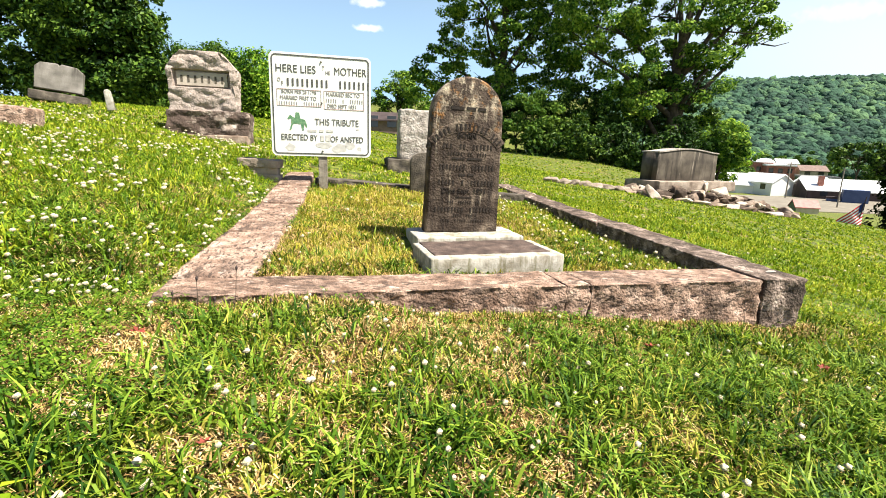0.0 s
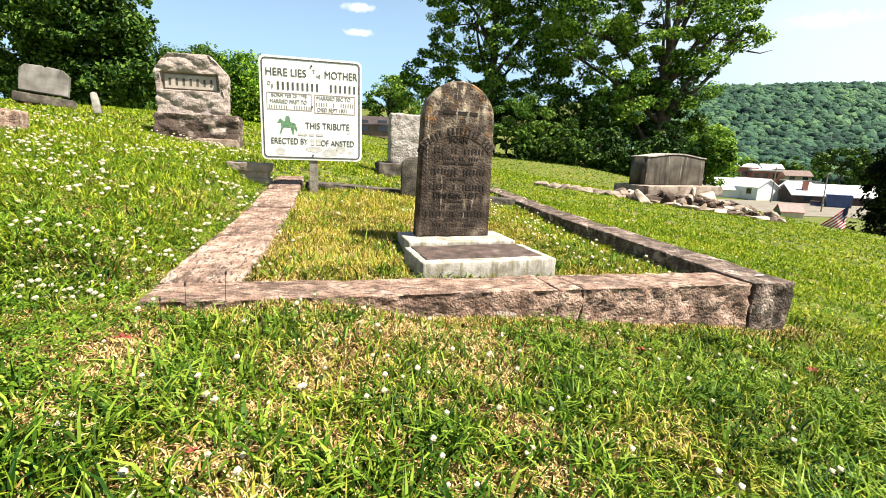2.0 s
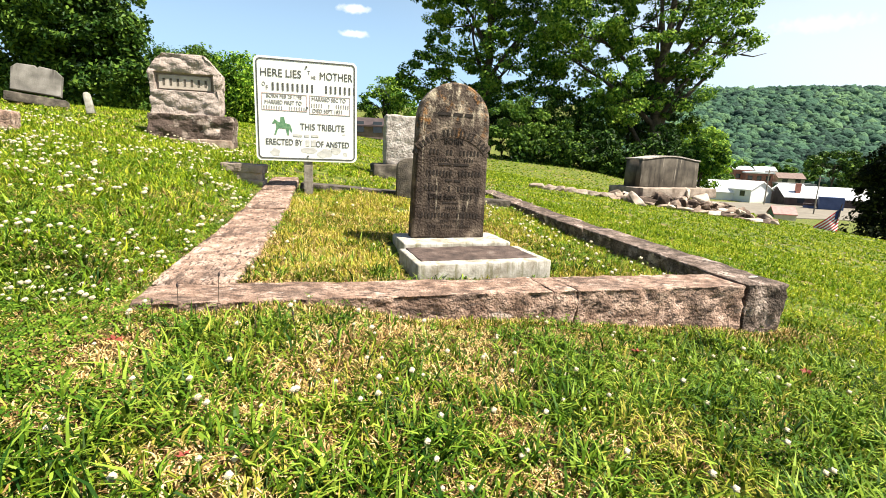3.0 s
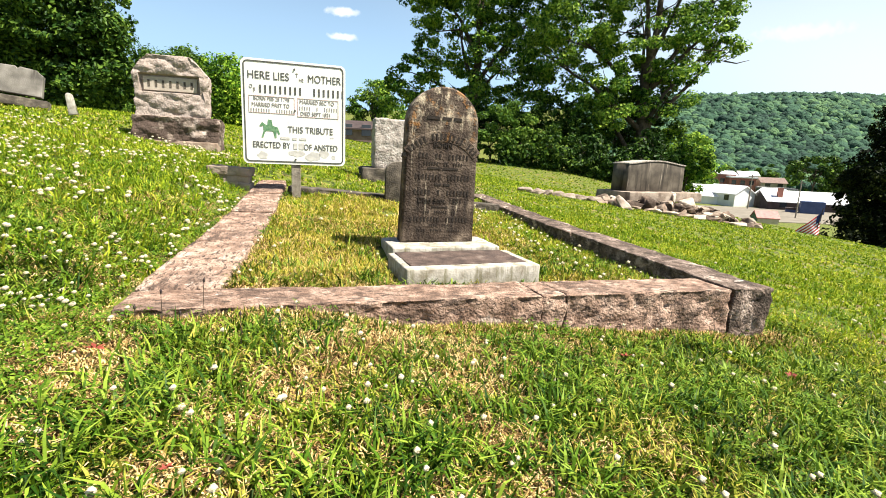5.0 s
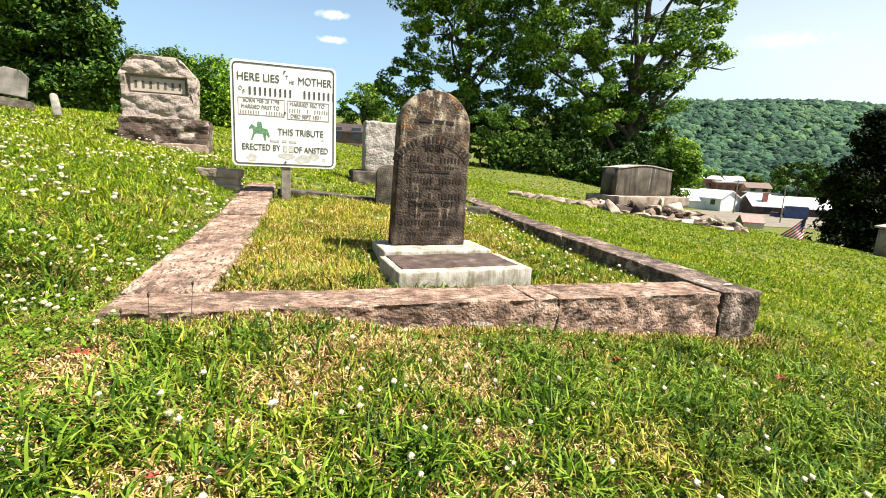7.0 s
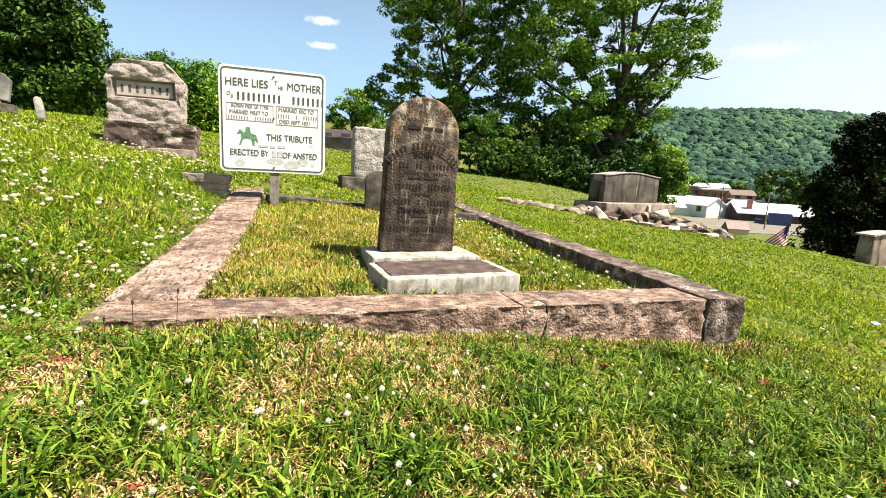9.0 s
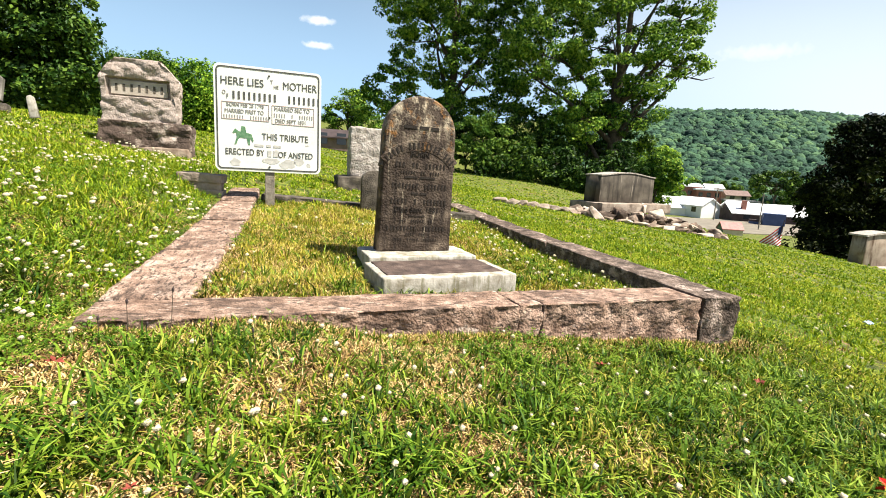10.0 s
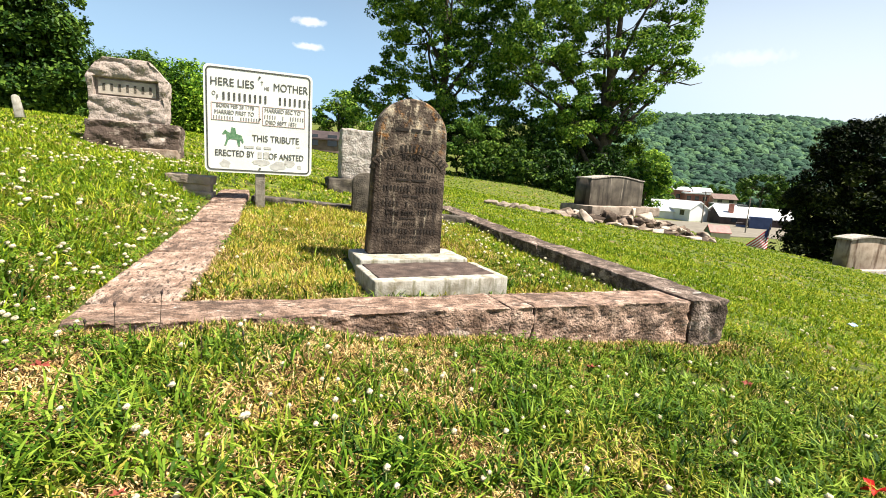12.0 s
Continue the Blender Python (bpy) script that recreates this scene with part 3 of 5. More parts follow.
# ---- stone curb round the plot ----
def build_curb():
    curb = thing("stone_curb", pose(0, 0, 0), "weathered pinkish sandstone curb round a grave plot", "grave curb")
    drop = 0.55

    def piece(u0, v0, u1, v1, width, seed, amp=0.010, face=0.02, lift=0.0, rnd=0.018, label="", stone="curb", ridge=0.026):
        a, b = PL + u0 * PU + v0 * PV, PL + u1 * PU + v1 * PV
        za, zb = curb_top(u0, v0) + lift, curb_top(u1, v1) + lift
        d = b - a
        n = float(np.hypot(*d))
        bm = rough_block(n, width, drop, 0.024, rnd, amp, 7, seed, face, 0.0, ridge, (13, 13, 17))
        ob = part("curb_stone", bm, M[stone], curb, label, True)
        rz = math.degrees(math.atan2(d[1], d[0]))
        pitch = -math.degrees(math.atan2(zb - za, n))
        c = (a + b) / 2
        ob.matrix_basis = pose(c[0], c[1], (za + zb) / 2, 0, 0, rz) @ pose(0, 0, 0, 0, pitch, 0) @ pose(0, 0, -drop)
    h, f = CW / 2, FW / 2
    piece(-0.08, f, 1.985, f, FW, 1, 0.007, 0.016, rnd=0.010)
    piece(1.985, f, 2.145, f, FW, 2, 0.006, 0.014, rnd=0.010)
    piece(2.145, f, PW - 0.325, f, FW + 0.01, 3, 0.006, 0.022, rnd=0.012, ridge=0.034)
    piece(PW - 0.15, -0.03, PW - 0.15, 2.1, 0.31, 4, 0.007, 0.018, 0.012, rnd=0.012, label="long dark corner stone beside a cleft", stone="curb_dark", ridge=0.026)
    piece(PW - 0.15, 2.11, PW - 0.16, 4.1, 0.30, 5, 0.010, 0.028, stone="curb_dark", ridge=0.035)
    piece(PW - 0.15, 4.11, PW - 0.15, 5.75, 0.30, 6, 0.010, 0.028, stone="curb_dark")
    piece(0.10, FW + 0.005, 0.14, 1.35, 0.40, 7, 0.007, 0.014)
    piece(0.15, 1.355, 0.18, 2.5, 0.40, 8, 0.007, 0.014)
    piece(h, 2.51, h - 0.01, 3.6, CW, 9, 0.007, 0.014, 0.015)
    piece(h, 3.61, h, 4.75, CW - 0.02, 10, 0.007, 0.014, 0.03)
    # rear stones in a darker material: the board's shadow along them, as colour
    piece(0.42, PD - 0.20, 1.75, PD - 0.34, 0.3, 11, 0.007, 0.020, 0.025, stone="dark_stone")
    piece(1.76, PD - 0.34, PW - 0.32, PD - 0.25, 0.3, 12, 0.007, 0.020, 0.005, stone="dark_stone")


build_curb()


# ---- the main headstone ----
def arch(w0, w1, h, n=22, rise=None):
    """Outline of a round-topped tablet: w0 wide below, w1 at the spring of the arch."""
    r = w1 / 2
    rise = rise or r
    pts = [(-w0 / 2, 0), (w0 / 2, 0)]
    for i in range(n + 1):
        a = math.pi * i / n
        pts.append((r * math.cos(a), h - rise + rise * math.sin(a)))
    return pts


def build_headstone():
    yaw = 19
    base = thing("grave_slab", pose(0.095, 3.095, -0.028, 0, 0, 20.5), "low pale granite ledger slab with a brown inset panel", "grave slab")
    bm = rough_block(0.90, 0.50, 0.342, 0.04, 0.012, 0.003, 12, 21)
    ob = part("slab", bm, M["pale"], base, "", True)
    ob.matrix_basis = pose(0, 0, 0.0)
    bm = rough_block(0.79, 0.41, 0.012, 0.02, 0.004, 0.004, 20, 22)
    ob = part("inset_panel", bm, M["bronze"], base, "worn brown panel with flaking surface", True)
    ob.matrix_basis = pose(-0.01, 0.035, 0.336)
    stone = thing("headstone", pose(-0.085, 3.60, 0, 0, 0, yaw), "dark weathered round-topped marble headstone on a pale plinth", "headstone")
    bm = rough_block(0.83, 0.45, 0.328, 0.04, 0.014, 0.004, 10, 23)
    part("plinth", bm, M["pale"], stone, "pale chipped plinth", True).matrix_basis = pose(0.02, 0.03, 0)
    lean = 1.2
    bm = outline_slab(arch(0.585, 0.552, 1.158, 26), 0.14, 0.018, 3)
    t = part("tablet", bm, M["tablet"], stone, "dark lichen-stained tablet", True)
    t.matrix_basis = pose(0.0, 0.015, 0.325, 0, lean, 0)
    # raised ribbon that bows up over the inscription, its ends folded past the edges
    bm = bmesh.new()
    n, R, cz = 24, 0.35, 0.45
    rows = []
    for i in range(n + 1):
        a = radians(-51 + 102 * i / n)
        s, c = math.sin(a), math.cos(a)
        rows.append([bm.verts.new((q * s, y, cz + q * c)) for q, y in ((R - 0.040, 0.0), (R - 0.036, -0.0035), (R + 0.036, -0.0035), (R + 0.040, 0.0))])
    for a, b in zip(rows, rows[1:]):
        for k in range(3):
            bm.faces.new((a[k], b[k], b[k + 1], a[k + 1]))
    bm.faces.new(rows[0]); bm.faces.new(rows[-1])
    part("ribbon", bm, M["tablet"], t, "raised arched ribbon", False)
    for s in (-1, 1):
        bm = rough_block(0.022, 0.13, 0.10, 0.02, 0.008, 0.004, 20, 24 + s)
        part("ribbon_end", bm, M["tablet"], t, "", True).matrix_basis = pose(s * 0.278, 0.07, 0.63, 0, -s * 14, 0)
    L = M["letter"]
    for i in range(18):                                      # arched name on the ribbon
        if i in (5, 14):
            continue
        a = radians(-46 + 92 * i / 17)
        bm = bmesh.new()
        box(bm, 0.013, 0.004, 0.045, 0, 0, -0.022)
        part("bar", bm, L, t).matrix_basis = pose(R * math.sin(a), -0.005, cz + R * math.cos(a), 0, math.degrees(a), 0)
    bars(t, 0.0, -0.002, 0.93, (0.10, 0.07, 0.06), 0.022, L)
    words("inscription", "BORN", 0.055, L, t, 0.0, -0.002, 0.735)
    bars(t, 0.01, -0.002, 0.655, letters(3, 2, 6, w=0.012), 0.035, L, 0.016)
    bars(t, 0.01, -0.002, 0.60, letters(6, 2, 4, w=0.008), 0.022, L, 0.012)
    bars(t, 0.01, -0.002, 0.565, (0.10, 0.12), 0.014, L)
    bars(t, 0.01, -0.002, 0.50, letters(8, 7, w=0.012), 0.036, L, 0.0145)
    bars(t, 0.01, -0.002, 0.445, (0.05, 0.05), 0.014, L)
    bars(t, 0.01, -0.002, 0.385, letters(5, 1, 7, w=0.012), 0.036, L, 0.0155)
    words("inscription", "Died Sept. 1831", 0.055, L, t, 0.0, -0.002, 0.322)
    bars(t, 0.0, -0.002, 0.275, (0.13,), 0.006, L)
    bars(t, 0.0, -0.002, 0.235, letters(3, 6, 2, w=0.007), 0.022, L, 0.011)
    bars(t, 0.0, -0.002, 0.18, letters(9, 7, w=0.012), 0.032, L, 0.0145)
    bars(t, 0.0, -0.002, 0.135, letters(4, 3, w=0.007), 0.018, L, 0.011)
    bars(t, 0.0, -0.002, 0.095, letters(4, 5, 6, w=0.007), 0.016, L, 0.012)


build_headstone()


# ---- the notice board ----
def rounded_rect(w, h, r, n=6):
    pts = []
    for cx, cz, a0 in ((w / 2 - r, r, -90), (w / 2 - r, h - r, 0), (-w / 2 + r, h - r, 90), (-w / 2 + r, r, 180)):
        for i in range(n + 1):
            a = radians(a0 + 90 * i / n)
            pts.append((cx + r * math.cos(a), cz + r * math.sin(a)))
    return pts


def ring(w, h, r, b, y0, y1):
    """A thin border frame between two rounded rectangles."""
    bm = bmesh.new()
    o = rounded_rect(w, h, r)
    i = [(x, z + b) for x, z in rounded_rect(w - 2 * b, h - 2 * b, max(r - b, 0.004))]
    vo = [[bm.verts.new((x, y, z)) for x, z in o] for y in (y0, y1)]
    vi = [[bm.verts.new((x, y, z)) for x, z in i] for y in (y0, y1)]
    n = len(o)
    for k in range(n):
        q = (k + 1) % n
        bm.faces.new((vo[0][k], vo[0][q], vi[0][q], vi[0][k]))
        bm.faces.new((vo[0][k], vo[1][k], vo[1][q], vo[0][q]))
        bm.faces.new((vi[0][k], vi[0][q], vi[1][q], vi[1][k]))
    return bm


SR = 6.0
SX, SY = -SR * math.sin(radians(18.2)), SR * math.cos(radians(18.2))


def build_sign():
    S = 1.155           # board side
    z0 = 0.95 - SR * 0.0205
    sign = thing("notice_board", pose(SX, SY, 0, 0, 0, 18), "white painted metal notice board with black lettering on a post", "sign")
    sign_h = 1.165
    bm = outline_slab(rounded_rect(S, sign_h, 0.06), 0.012)
    board = part("board", bm, M["sign_white"], sign)
    board.matrix_basis = pose(0, 0, z0)
    part("border", ring(S - 0.045, sign_h - 0.045, 0.05, 0.014, -0.004, 0.0), M["sign_dark"], board, "thin black border line").matrix_basis = pose(0, 0, 0.0225)
    bm = bmesh.new()
    box(bm, 0.105, 0.09, z0 + 0.9 - 0.2, 0, 0.06, 0.2, 0.006)
    part("post", bm, M["post"], sign, "weathered grey timber post")
    for x, z in ((0.0, z0 + 0.06), (0.0, z0 + 1.08), (0.0, z0 + 0.62)):
        bm = bmesh.new()
        bmesh.ops.create_cone(bm, cap_ends=True, segments=10, radius1=0.012, radius2=0.009, depth=0.012, matrix=pose(x, -0.006, z, 90))
        part("bolt", bm, M["sign_dark"], sign)
    D = M["sign_dark"]
    y = -0.003

    def W(t, x, z, size, sq=0.8, al="CENTER"):
        words("lettering", t, size, D if size > 0.08 else M["sign_grey"], board, x, y, z, 0.0015, al, squeeze=sq)
    W("HERE LIES", -0.285, 0.985, 0.12, 0.88)
    W("T", 0.025, 1.015, 0.06); W("HE", 0.075, 0.965, 0.055)
    W("MOTHER", 0.335, 0.985, 0.12, 0.79)
    W("O", -0.475, 0.86, 0.06); W("F", -0.44, 0.82, 0.07)
    bars(board, 0.085, y, 0.84, letters(9, 7, w=0.020), 0.085, D, 0.0345, 0.003)
    for x0, x1, z0r, z1r in ((-0.50, -0.005, 0.575, 0.765), (0.03, 0.495, 0.555, 0.765)):
        bm = bmesh.new()
        w, h, b = x1 - x0, z1r - z0r, 0.005
        for q in ((w, b, 0, 0), (w, b, 0, h - b), (b, h, -w / 2, 0), (b, h, w / 2, 0)):
            box(bm, q[0], 0.003, q[1], q[2], 0, q[3])
        part("ruled_box", bm, M["sign_red"], board, "faded pinkish ruled box").matrix_basis = pose((x0 + x1) / 2, y, z0r)
    W("BORN FEB 28 1798", -0.255, 0.735, 0.062, 0.78)
    W("MARRIED FIRST TO", -0.265, 0.665, 0.062, 0.78)
    bars(board, -0.255, y, 0.603, letters(8, 7, w=0.008), 0.042, M["sign_grey"], 0.0195, 0.003)
    W("MARRIED SEC TO", 0.25, 0.725, 0.062, 0.82)
    bars(board, 0.265, y, 0.655, letters(5, 1, 6, w=0.008), 0.042, M["sign_grey"], 0.0195, 0.003)
    W("DIED SEPT 1831", 0.235, 0.592, 0.062, 0.82)
    W("THIS TRIBUTE", 0.175, 0.40, 0.105, 0.80)
    W("ERECTED BY", -0.265, 0.215, 0.098, 0.76)
    W("OF ANSTED", 0.29, 0.205, 0.098, 0.76)
    bars(board, -0.02, y, 0.30, (0.10, 0.05, 0.08), 0.025, M["peel"], 0.03, 0.003)
    bars(board, 0.035, y, 0.215, (0.04, 0.05), 0.07, M["peel"], 0.02, 0.003)
    # plain green horse-shaped emblem
    pts = [(-0.095, 0.0), (-0.075, 0.0), (-0.055, 0.06), (-0.035, 0.075), (0.035, 0.07), (0.05, 0.0), (0.07, 0.0), (0.07, 0.075), (0.10, 0.03), (0.108, 0.05), (0.085, 0.12), (0.03, 0.135), (0.02, 0.20), (-0.02, 0.205),
           (-0.03, 0.14), (-0.055, 0.15), (-0.085, 0.175), (-0.115, 0.13), (-0.105, 0.12), (-0.075, 0.13), (-0.07, 0.08)]
    part("emblem", outline_slab(pts, 0.003), M["sign_green"], board, "plain green emblem shape").matrix_basis = pose(-0.28, y, 0.30)
    # patches where the paint has peeled along the lower edge
    rng = random.Random(4)
    for x, z, w, h in ((0.03, 0.13, 0.22, 0.09), (0.20, 0.10, 0.20, 0.11), (0.33, 0.14, 0.14, 0.10), (-0.37, 0.10, 0.13, 0.10), (0.08, 0.22, 0.06, 0.10), (0.44, 0.10, 0.05, 0.06), (0.42, 0.33, 0.05, 0.02)):
        pts = []
        for i in range(14):
            a = 2 * math.pi * i / 14
            k = rng.uniform(0.65, 1.1)
            pts.append((w / 2 * k * math.cos(a), h / 2 * k * math.sin(a)))
        part("peeled_patch", outline_slab(pts, 0.002), M["peel"], board, "bare grey metal patch").matrix_basis = pose(x, -0.002, z)


build_sign()


# ---- other gravestones ----
def build_family_monument():
    x, y = -4.36, 7.57
    z = 1.10
    mon = thing("family_monument", pose(x, y, z, 0, 0, 18), "tall rock-faced granite family monument on a dark base", "monument")
    bm = rough_block(1.17, 0.62, 0.55, 0.020, 0.014, 0.006, 5, 31, 0.014, 0.0, 0.0, chip=0.08)
    part("base_block", bm, M["spencer_base"], mon, "dark brown rock-faced base").matrix_basis = pose(0.05, 0, -0.22)
    bm = rough_block(1.16, 0.70, 0.3, 0.08, 0.03, 0.015, 4, 34, 0.02)
    part("footing", bm, M["rubble"], mon, "", True).matrix_basis = pose(0.05, 0, -0.33)
    # die block: a cut-cornered top and a sunk smooth panel
    bm = rough_block(0.95, 0.54, 0.91, 0.018, 0.012, 0.012, 4.5, 32, 0.016, 0.0, 0.0, chip=0.10)
    for v in bm.verts:
        c = v.co
        lim = 0.485 - max(0.0, c.z - 0.66) * 0.85
        if abs(c.x) > lim:
            c.x = math.copysign(lim + 0.02 * noise.noise(c * 9), c.x)
        if c.z > 0.84:
            c.z -= 0.10 * max(0.0, abs(c.y) - 0.12)
        if c.y < -0.1 and abs(c.x) < 0.40 and 0.36 < c.z < 0.62:
            c.y = -0.19
    part("die_block", bm, M["spencer"], mon, "rock-faced die with a sunk panel").matrix_basis = pose(-0.01, 0, 0.31)
    bm = bmesh.new()
    box(bm, 0.72, 0.02, 0.20, 0, -0.21, 0.39, 0.004)
    p = part("name_panel", bm, M["panel"], mon, "smooth panel with a worn name")
    p.matrix_basis = pose(-0.01, 0, 0.31)
    bars(p, 0.0, -0.222, 0.49, letters(7, w=0.030), 0.10, M["dark_stone"], 0.066, 0.004)


def build_rear_stones():
    r = 8.3
    x, y = r * math.sin(radians(-6.6)), r * math.cos(radians(-6.6))
    st = thing("rough_monument", pose(x, y, 0.45, 0, 0, 16), "upright pale rough-textured stone monument on a dark base", "monument")
    part("block", rough_block(0.86, 0.34, 0.82, 0.035, 0.03, 0.014, 8, 41, 0.02), M["rough_grey"], st, "", True).matrix_basis = pose(0, 0, 0.32)
    part("base", rough_block(1.32, 0.55, 0.46, 0.05, 0.04, 0.02, 5, 42, 0.04), M["dark_stone"], st, "dark rough base", True).matrix_basis = pose(0.02, 0, -0.12)
    r = 6.35
    x, y = r * math.sin(radians(-6.4)), r * math.cos(radians(-6.4))
    sm = outline_slab(arch(0.37, 0.35, 0.62, 14, 0.12), 0.08, 0.012)
    ob = mesh_ob("small_headstone", sm, M["dark_stone"])
    ob.matrix_world = pose(x, y, 0.29, 0, 0, 15)
    tagged(ob, "small dark round-shouldered headstone by the curb", "headstone")


def build_far_graves():
    # wide grey marker on a heap of broken stone
    fx, fy = 5.78, 13.65
    g = thing("wide_grave_marker", pose(fx - 0.05, fy, 0, 0, 0, 25), "wide grey streaked granite marker with a gently bowed top", "grave marker")
    pts = [(-1.08, 0), (1.08, 0)] + [(1.06 - 2.12 * i / 12, 0.74 + 0.10 * math.sin(math.pi * i / 12) ** 1.5) for i in range(13)]
    part("tablet", outline_slab(pts, 0.6, 0.02), M["grey_marker"], g, "", True).matrix_basis = pose(0, 0, 0.32)
    bm = bmesh.new()
    rows = [[bm.verts.new((px, py, 0.735 + 0.10 * math.sin(math.pi * i / 12) ** 1.5 + dz)) for py, dz in ((-0.02, 0.0), (-0.02, 0.03), (0.62, 0.03), (0.62, 0.0))] for i, px in ((i, -1.08 + 2.16 * i / 12) for i in range(13))]
    for p, q in zip(rows, rows[1:]):
        for k in range(4):
            bm.faces.new((p[k], q[k], q[(k + 1) % 4], p[(k + 1) % 4]))
    bm.faces.new(rows[0]); bm.faces.new(rows[-1])
    part("cap", bm, M["rough_grey"], g, "pale bowed cap").matrix_basis = pose(0, 0, 0.325)
    part("base_slab", rough_block(2.75, 1.3, 0.26, 0.08, 0.02, 0.012, 4, 51), M["ledge_tan"], g, "tan stone base slab", True).matrix_basis = pose(0.05, 0.25, 0.06)
    # low stone bench wall under it
    rng = random.Random(9)
    c, s = math.cos(radians(20)), math.sin(radians(20))
    for i in range(230):
        a = rng.uniform(-2.3, 2.3)
        b = -rng.uniform(0.15, 1.15) - (0.4 if a > 1.6 else 0)
        x, y = fx + a * c - b * s, fy + a * s + b * c
        size = rng.choice((0.10, 0.15, 0.20, 0.26, 0.34)) * rng.uniform(0.85, 1.25)
        bm = hull_stone(size * rng.uniform(1.0, 2.0), size * rng.uniform(0.7, 1.2), size * rng.uniform(0.45, 0.95), rng)
        ob = mesh_ob("rubble_stone", bm, M["rubble"], False)
        zz = h1(x, y) + max(0, (0.42 - abs(b) * 0.30)) * rng.uniform(0.1, 1.0) * min(1.0, max(0.1, (a + 2.4) / 1.8)) - 0.07
        ob.matrix_world = pose(x, y, zz, rng.uniform(-25, 25), rng.uniform(-25, 25), rng.uniform(0, 360))
        tagged(ob, "broken sandstone rubble heaped before a grave marker", "stone", "rubble heap")
    for i in range(7):                                     # flat slabs along the foot of the heap
        a = -1.2 + 0.5 * i
        b = -1.2 - 0.05 * math.sin(3 * i) - (0.3 if i > 4 else 0)
        x, y = fx + a * c - b * s, fy + a * s + b * c
        ob = mesh_ob("flat_slab", hull_stone(0.62, 0.42, 0.15, rng, 18), M["rubble"], False)
        ob.matrix_world = pose(x, y, h1(x, y) - 0.03, rng.uniform(-6, 6), rng.uniform(-6, 6), 20 + rng.uniform(-15, 15))
        tagged(ob, "flat broken sandstone slab at the foot of the rubble", "stone", "rubble heap")
    for i in range(9):                                     # sunken line of stones to the plot
        t = i / 8
        x, y = 1.75 + (4.1 - 1.75) * t, 11.6 + 0.9 * t
        ob = mesh_ob("border_stone", hull_stone(0.46, 0.30, 0.2, rng, 16), M["ledge_tan"], False)
        ob.matrix_world = pose(x, y, h1(x, y) - 0.06, 0, 0, 15 + 10 * math.sin(i))
        tagged(ob, "low pale border stone sunk in the grass", "stone", "border row")
    # grey double marker near the woods
    r, a = 11.0, radians(-42.3)
    x, y = r * math.sin(a), r * math.cos(a)
    z = 0.95 + r * math.tan(radians(4.1))
    g = thing("double_grave_marker", pose(x, y, z, -4, 7, 30), "grey double-lobed granite marker with dark stains", "grave marker")
    pts = [(-0.34, 0), (0.34, 0), (0.345, 0.36), (0.25, 0.44), (0.03, 0.455), (0, 0.42), (-0.03, 0.455), (-0.27, 0.44), (-0.345, 0.36)]
    part("tablet", outline_slab(pts, 0.16, 0.012), M["pale_marker"], g).matrix_basis = pose(0, 0, 0.02)
    part("base", rough_block(0.84, 0.30, 0.16, 0.06, 0.02, 0.008, 6, 191), M["dark_stone"], g, "", True).matrix_basis = pose(0.02, 0.06, -0.19)
    # small white post
    r, a = 10.0, radians(-38.4)
    x, y = r * math.sin(a), r * math.cos(a)
    ob = mesh_ob("small_marker", outline_slab(arch(0.13, 0.10, 0.34, 10), 0.08, 0.01), M["pale"])
    ob.matrix_world = pose(x, y, 0.95 + r * math.tan(radians(3.1)) - 0.06, 0, -8, 30)
    tagged(ob, "small white leaning grave marker post", "grave marker")
    # pinkish block at the edge of the lawn
    r, a = 7.2, radians(-46.2)
    x, y = r * math.sin(a), r * math.cos(a)
    ob = mesh_ob("stone_block", rough_block(0.55, 0.35, 0.42, 0.04, 0.03, 0.02, 5, 192), M["curb"], True)
    ob.matrix_world = pose(x, y, 0.95 + r * math.tan(radians(2.55)) - 0.40, 0, 6, 28)
    tagged(ob, "pinkish rough stone block on the lawn", "stone")
    # ledge stones beside the plot's far corner
    for r, a, w, dz, rz in ((6.35, -25.0, 0.48, -0.10, 14), (6.38, -25.3, 0.50, -0.19, 17), (6.36, -25.2, 0.52, -0.28, 16), (6.6, -27.6, 0.34, -0.13, 20)):
        x, y = r * math.sin(radians(a)), r * math.cos(radians(a))
        ob = mesh_ob("ledge_stone", rough_block(w, 0.34, 0.10, 0.03, 0.012, 0.012, 8, 193 + a, 0.02), M["ledge_tan"], True)
        ob.matrix_world = pose(x, y, 0.95 - r * math.tan(radians(1.6)) + dz, 0, 3, rz)
        tagged(ob, "thin layered sandstone ledge in the grass", "stone", "ledge")
    # grey marker down the slope
    r, a = 19.8, radians(45.2)
    x, y = r * math.sin(a), r * math.cos(a)
    z = 0.95 - r * math.tan(radians(6.55))
    g = thing("slope_grave_marker", pose(x, y, z, 0, 0, 12), "tan streaked granite marker with a bowed top on the slope", "grave marker")
    pts = [(-0.85, 0), (0.85, 0)] + [(0.82 - 1.64 * i / 12, 0.92 + 0.10 * math.sin(math.pi * i / 12)) for i in range(13)]
    part("tablet", outline_slab(pts, 0.45, 0.02), M["slope_marker"], g, "", True).matrix_basis = pose(0, 0, 0.08)
    bm = bmesh.new()
    rows = [[bm.verts.new((px, py, 1.0 + 0.10 * math.sin(math.pi * i / 12) + dz)) for py, dz in ((-0.05, 0.0), (-0.05, 0.05), (0.5, 0.05), (0.5, 0.0))] for i, px in ((i, -0.92 + 1.84 * i / 12) for i in range(13))]
    for p, q in zip(rows, rows[1:]):
        for k in range(4):
            bm.faces.new((p[k], q[k], q[(k + 1) % 4], p[(k + 1) % 4]))
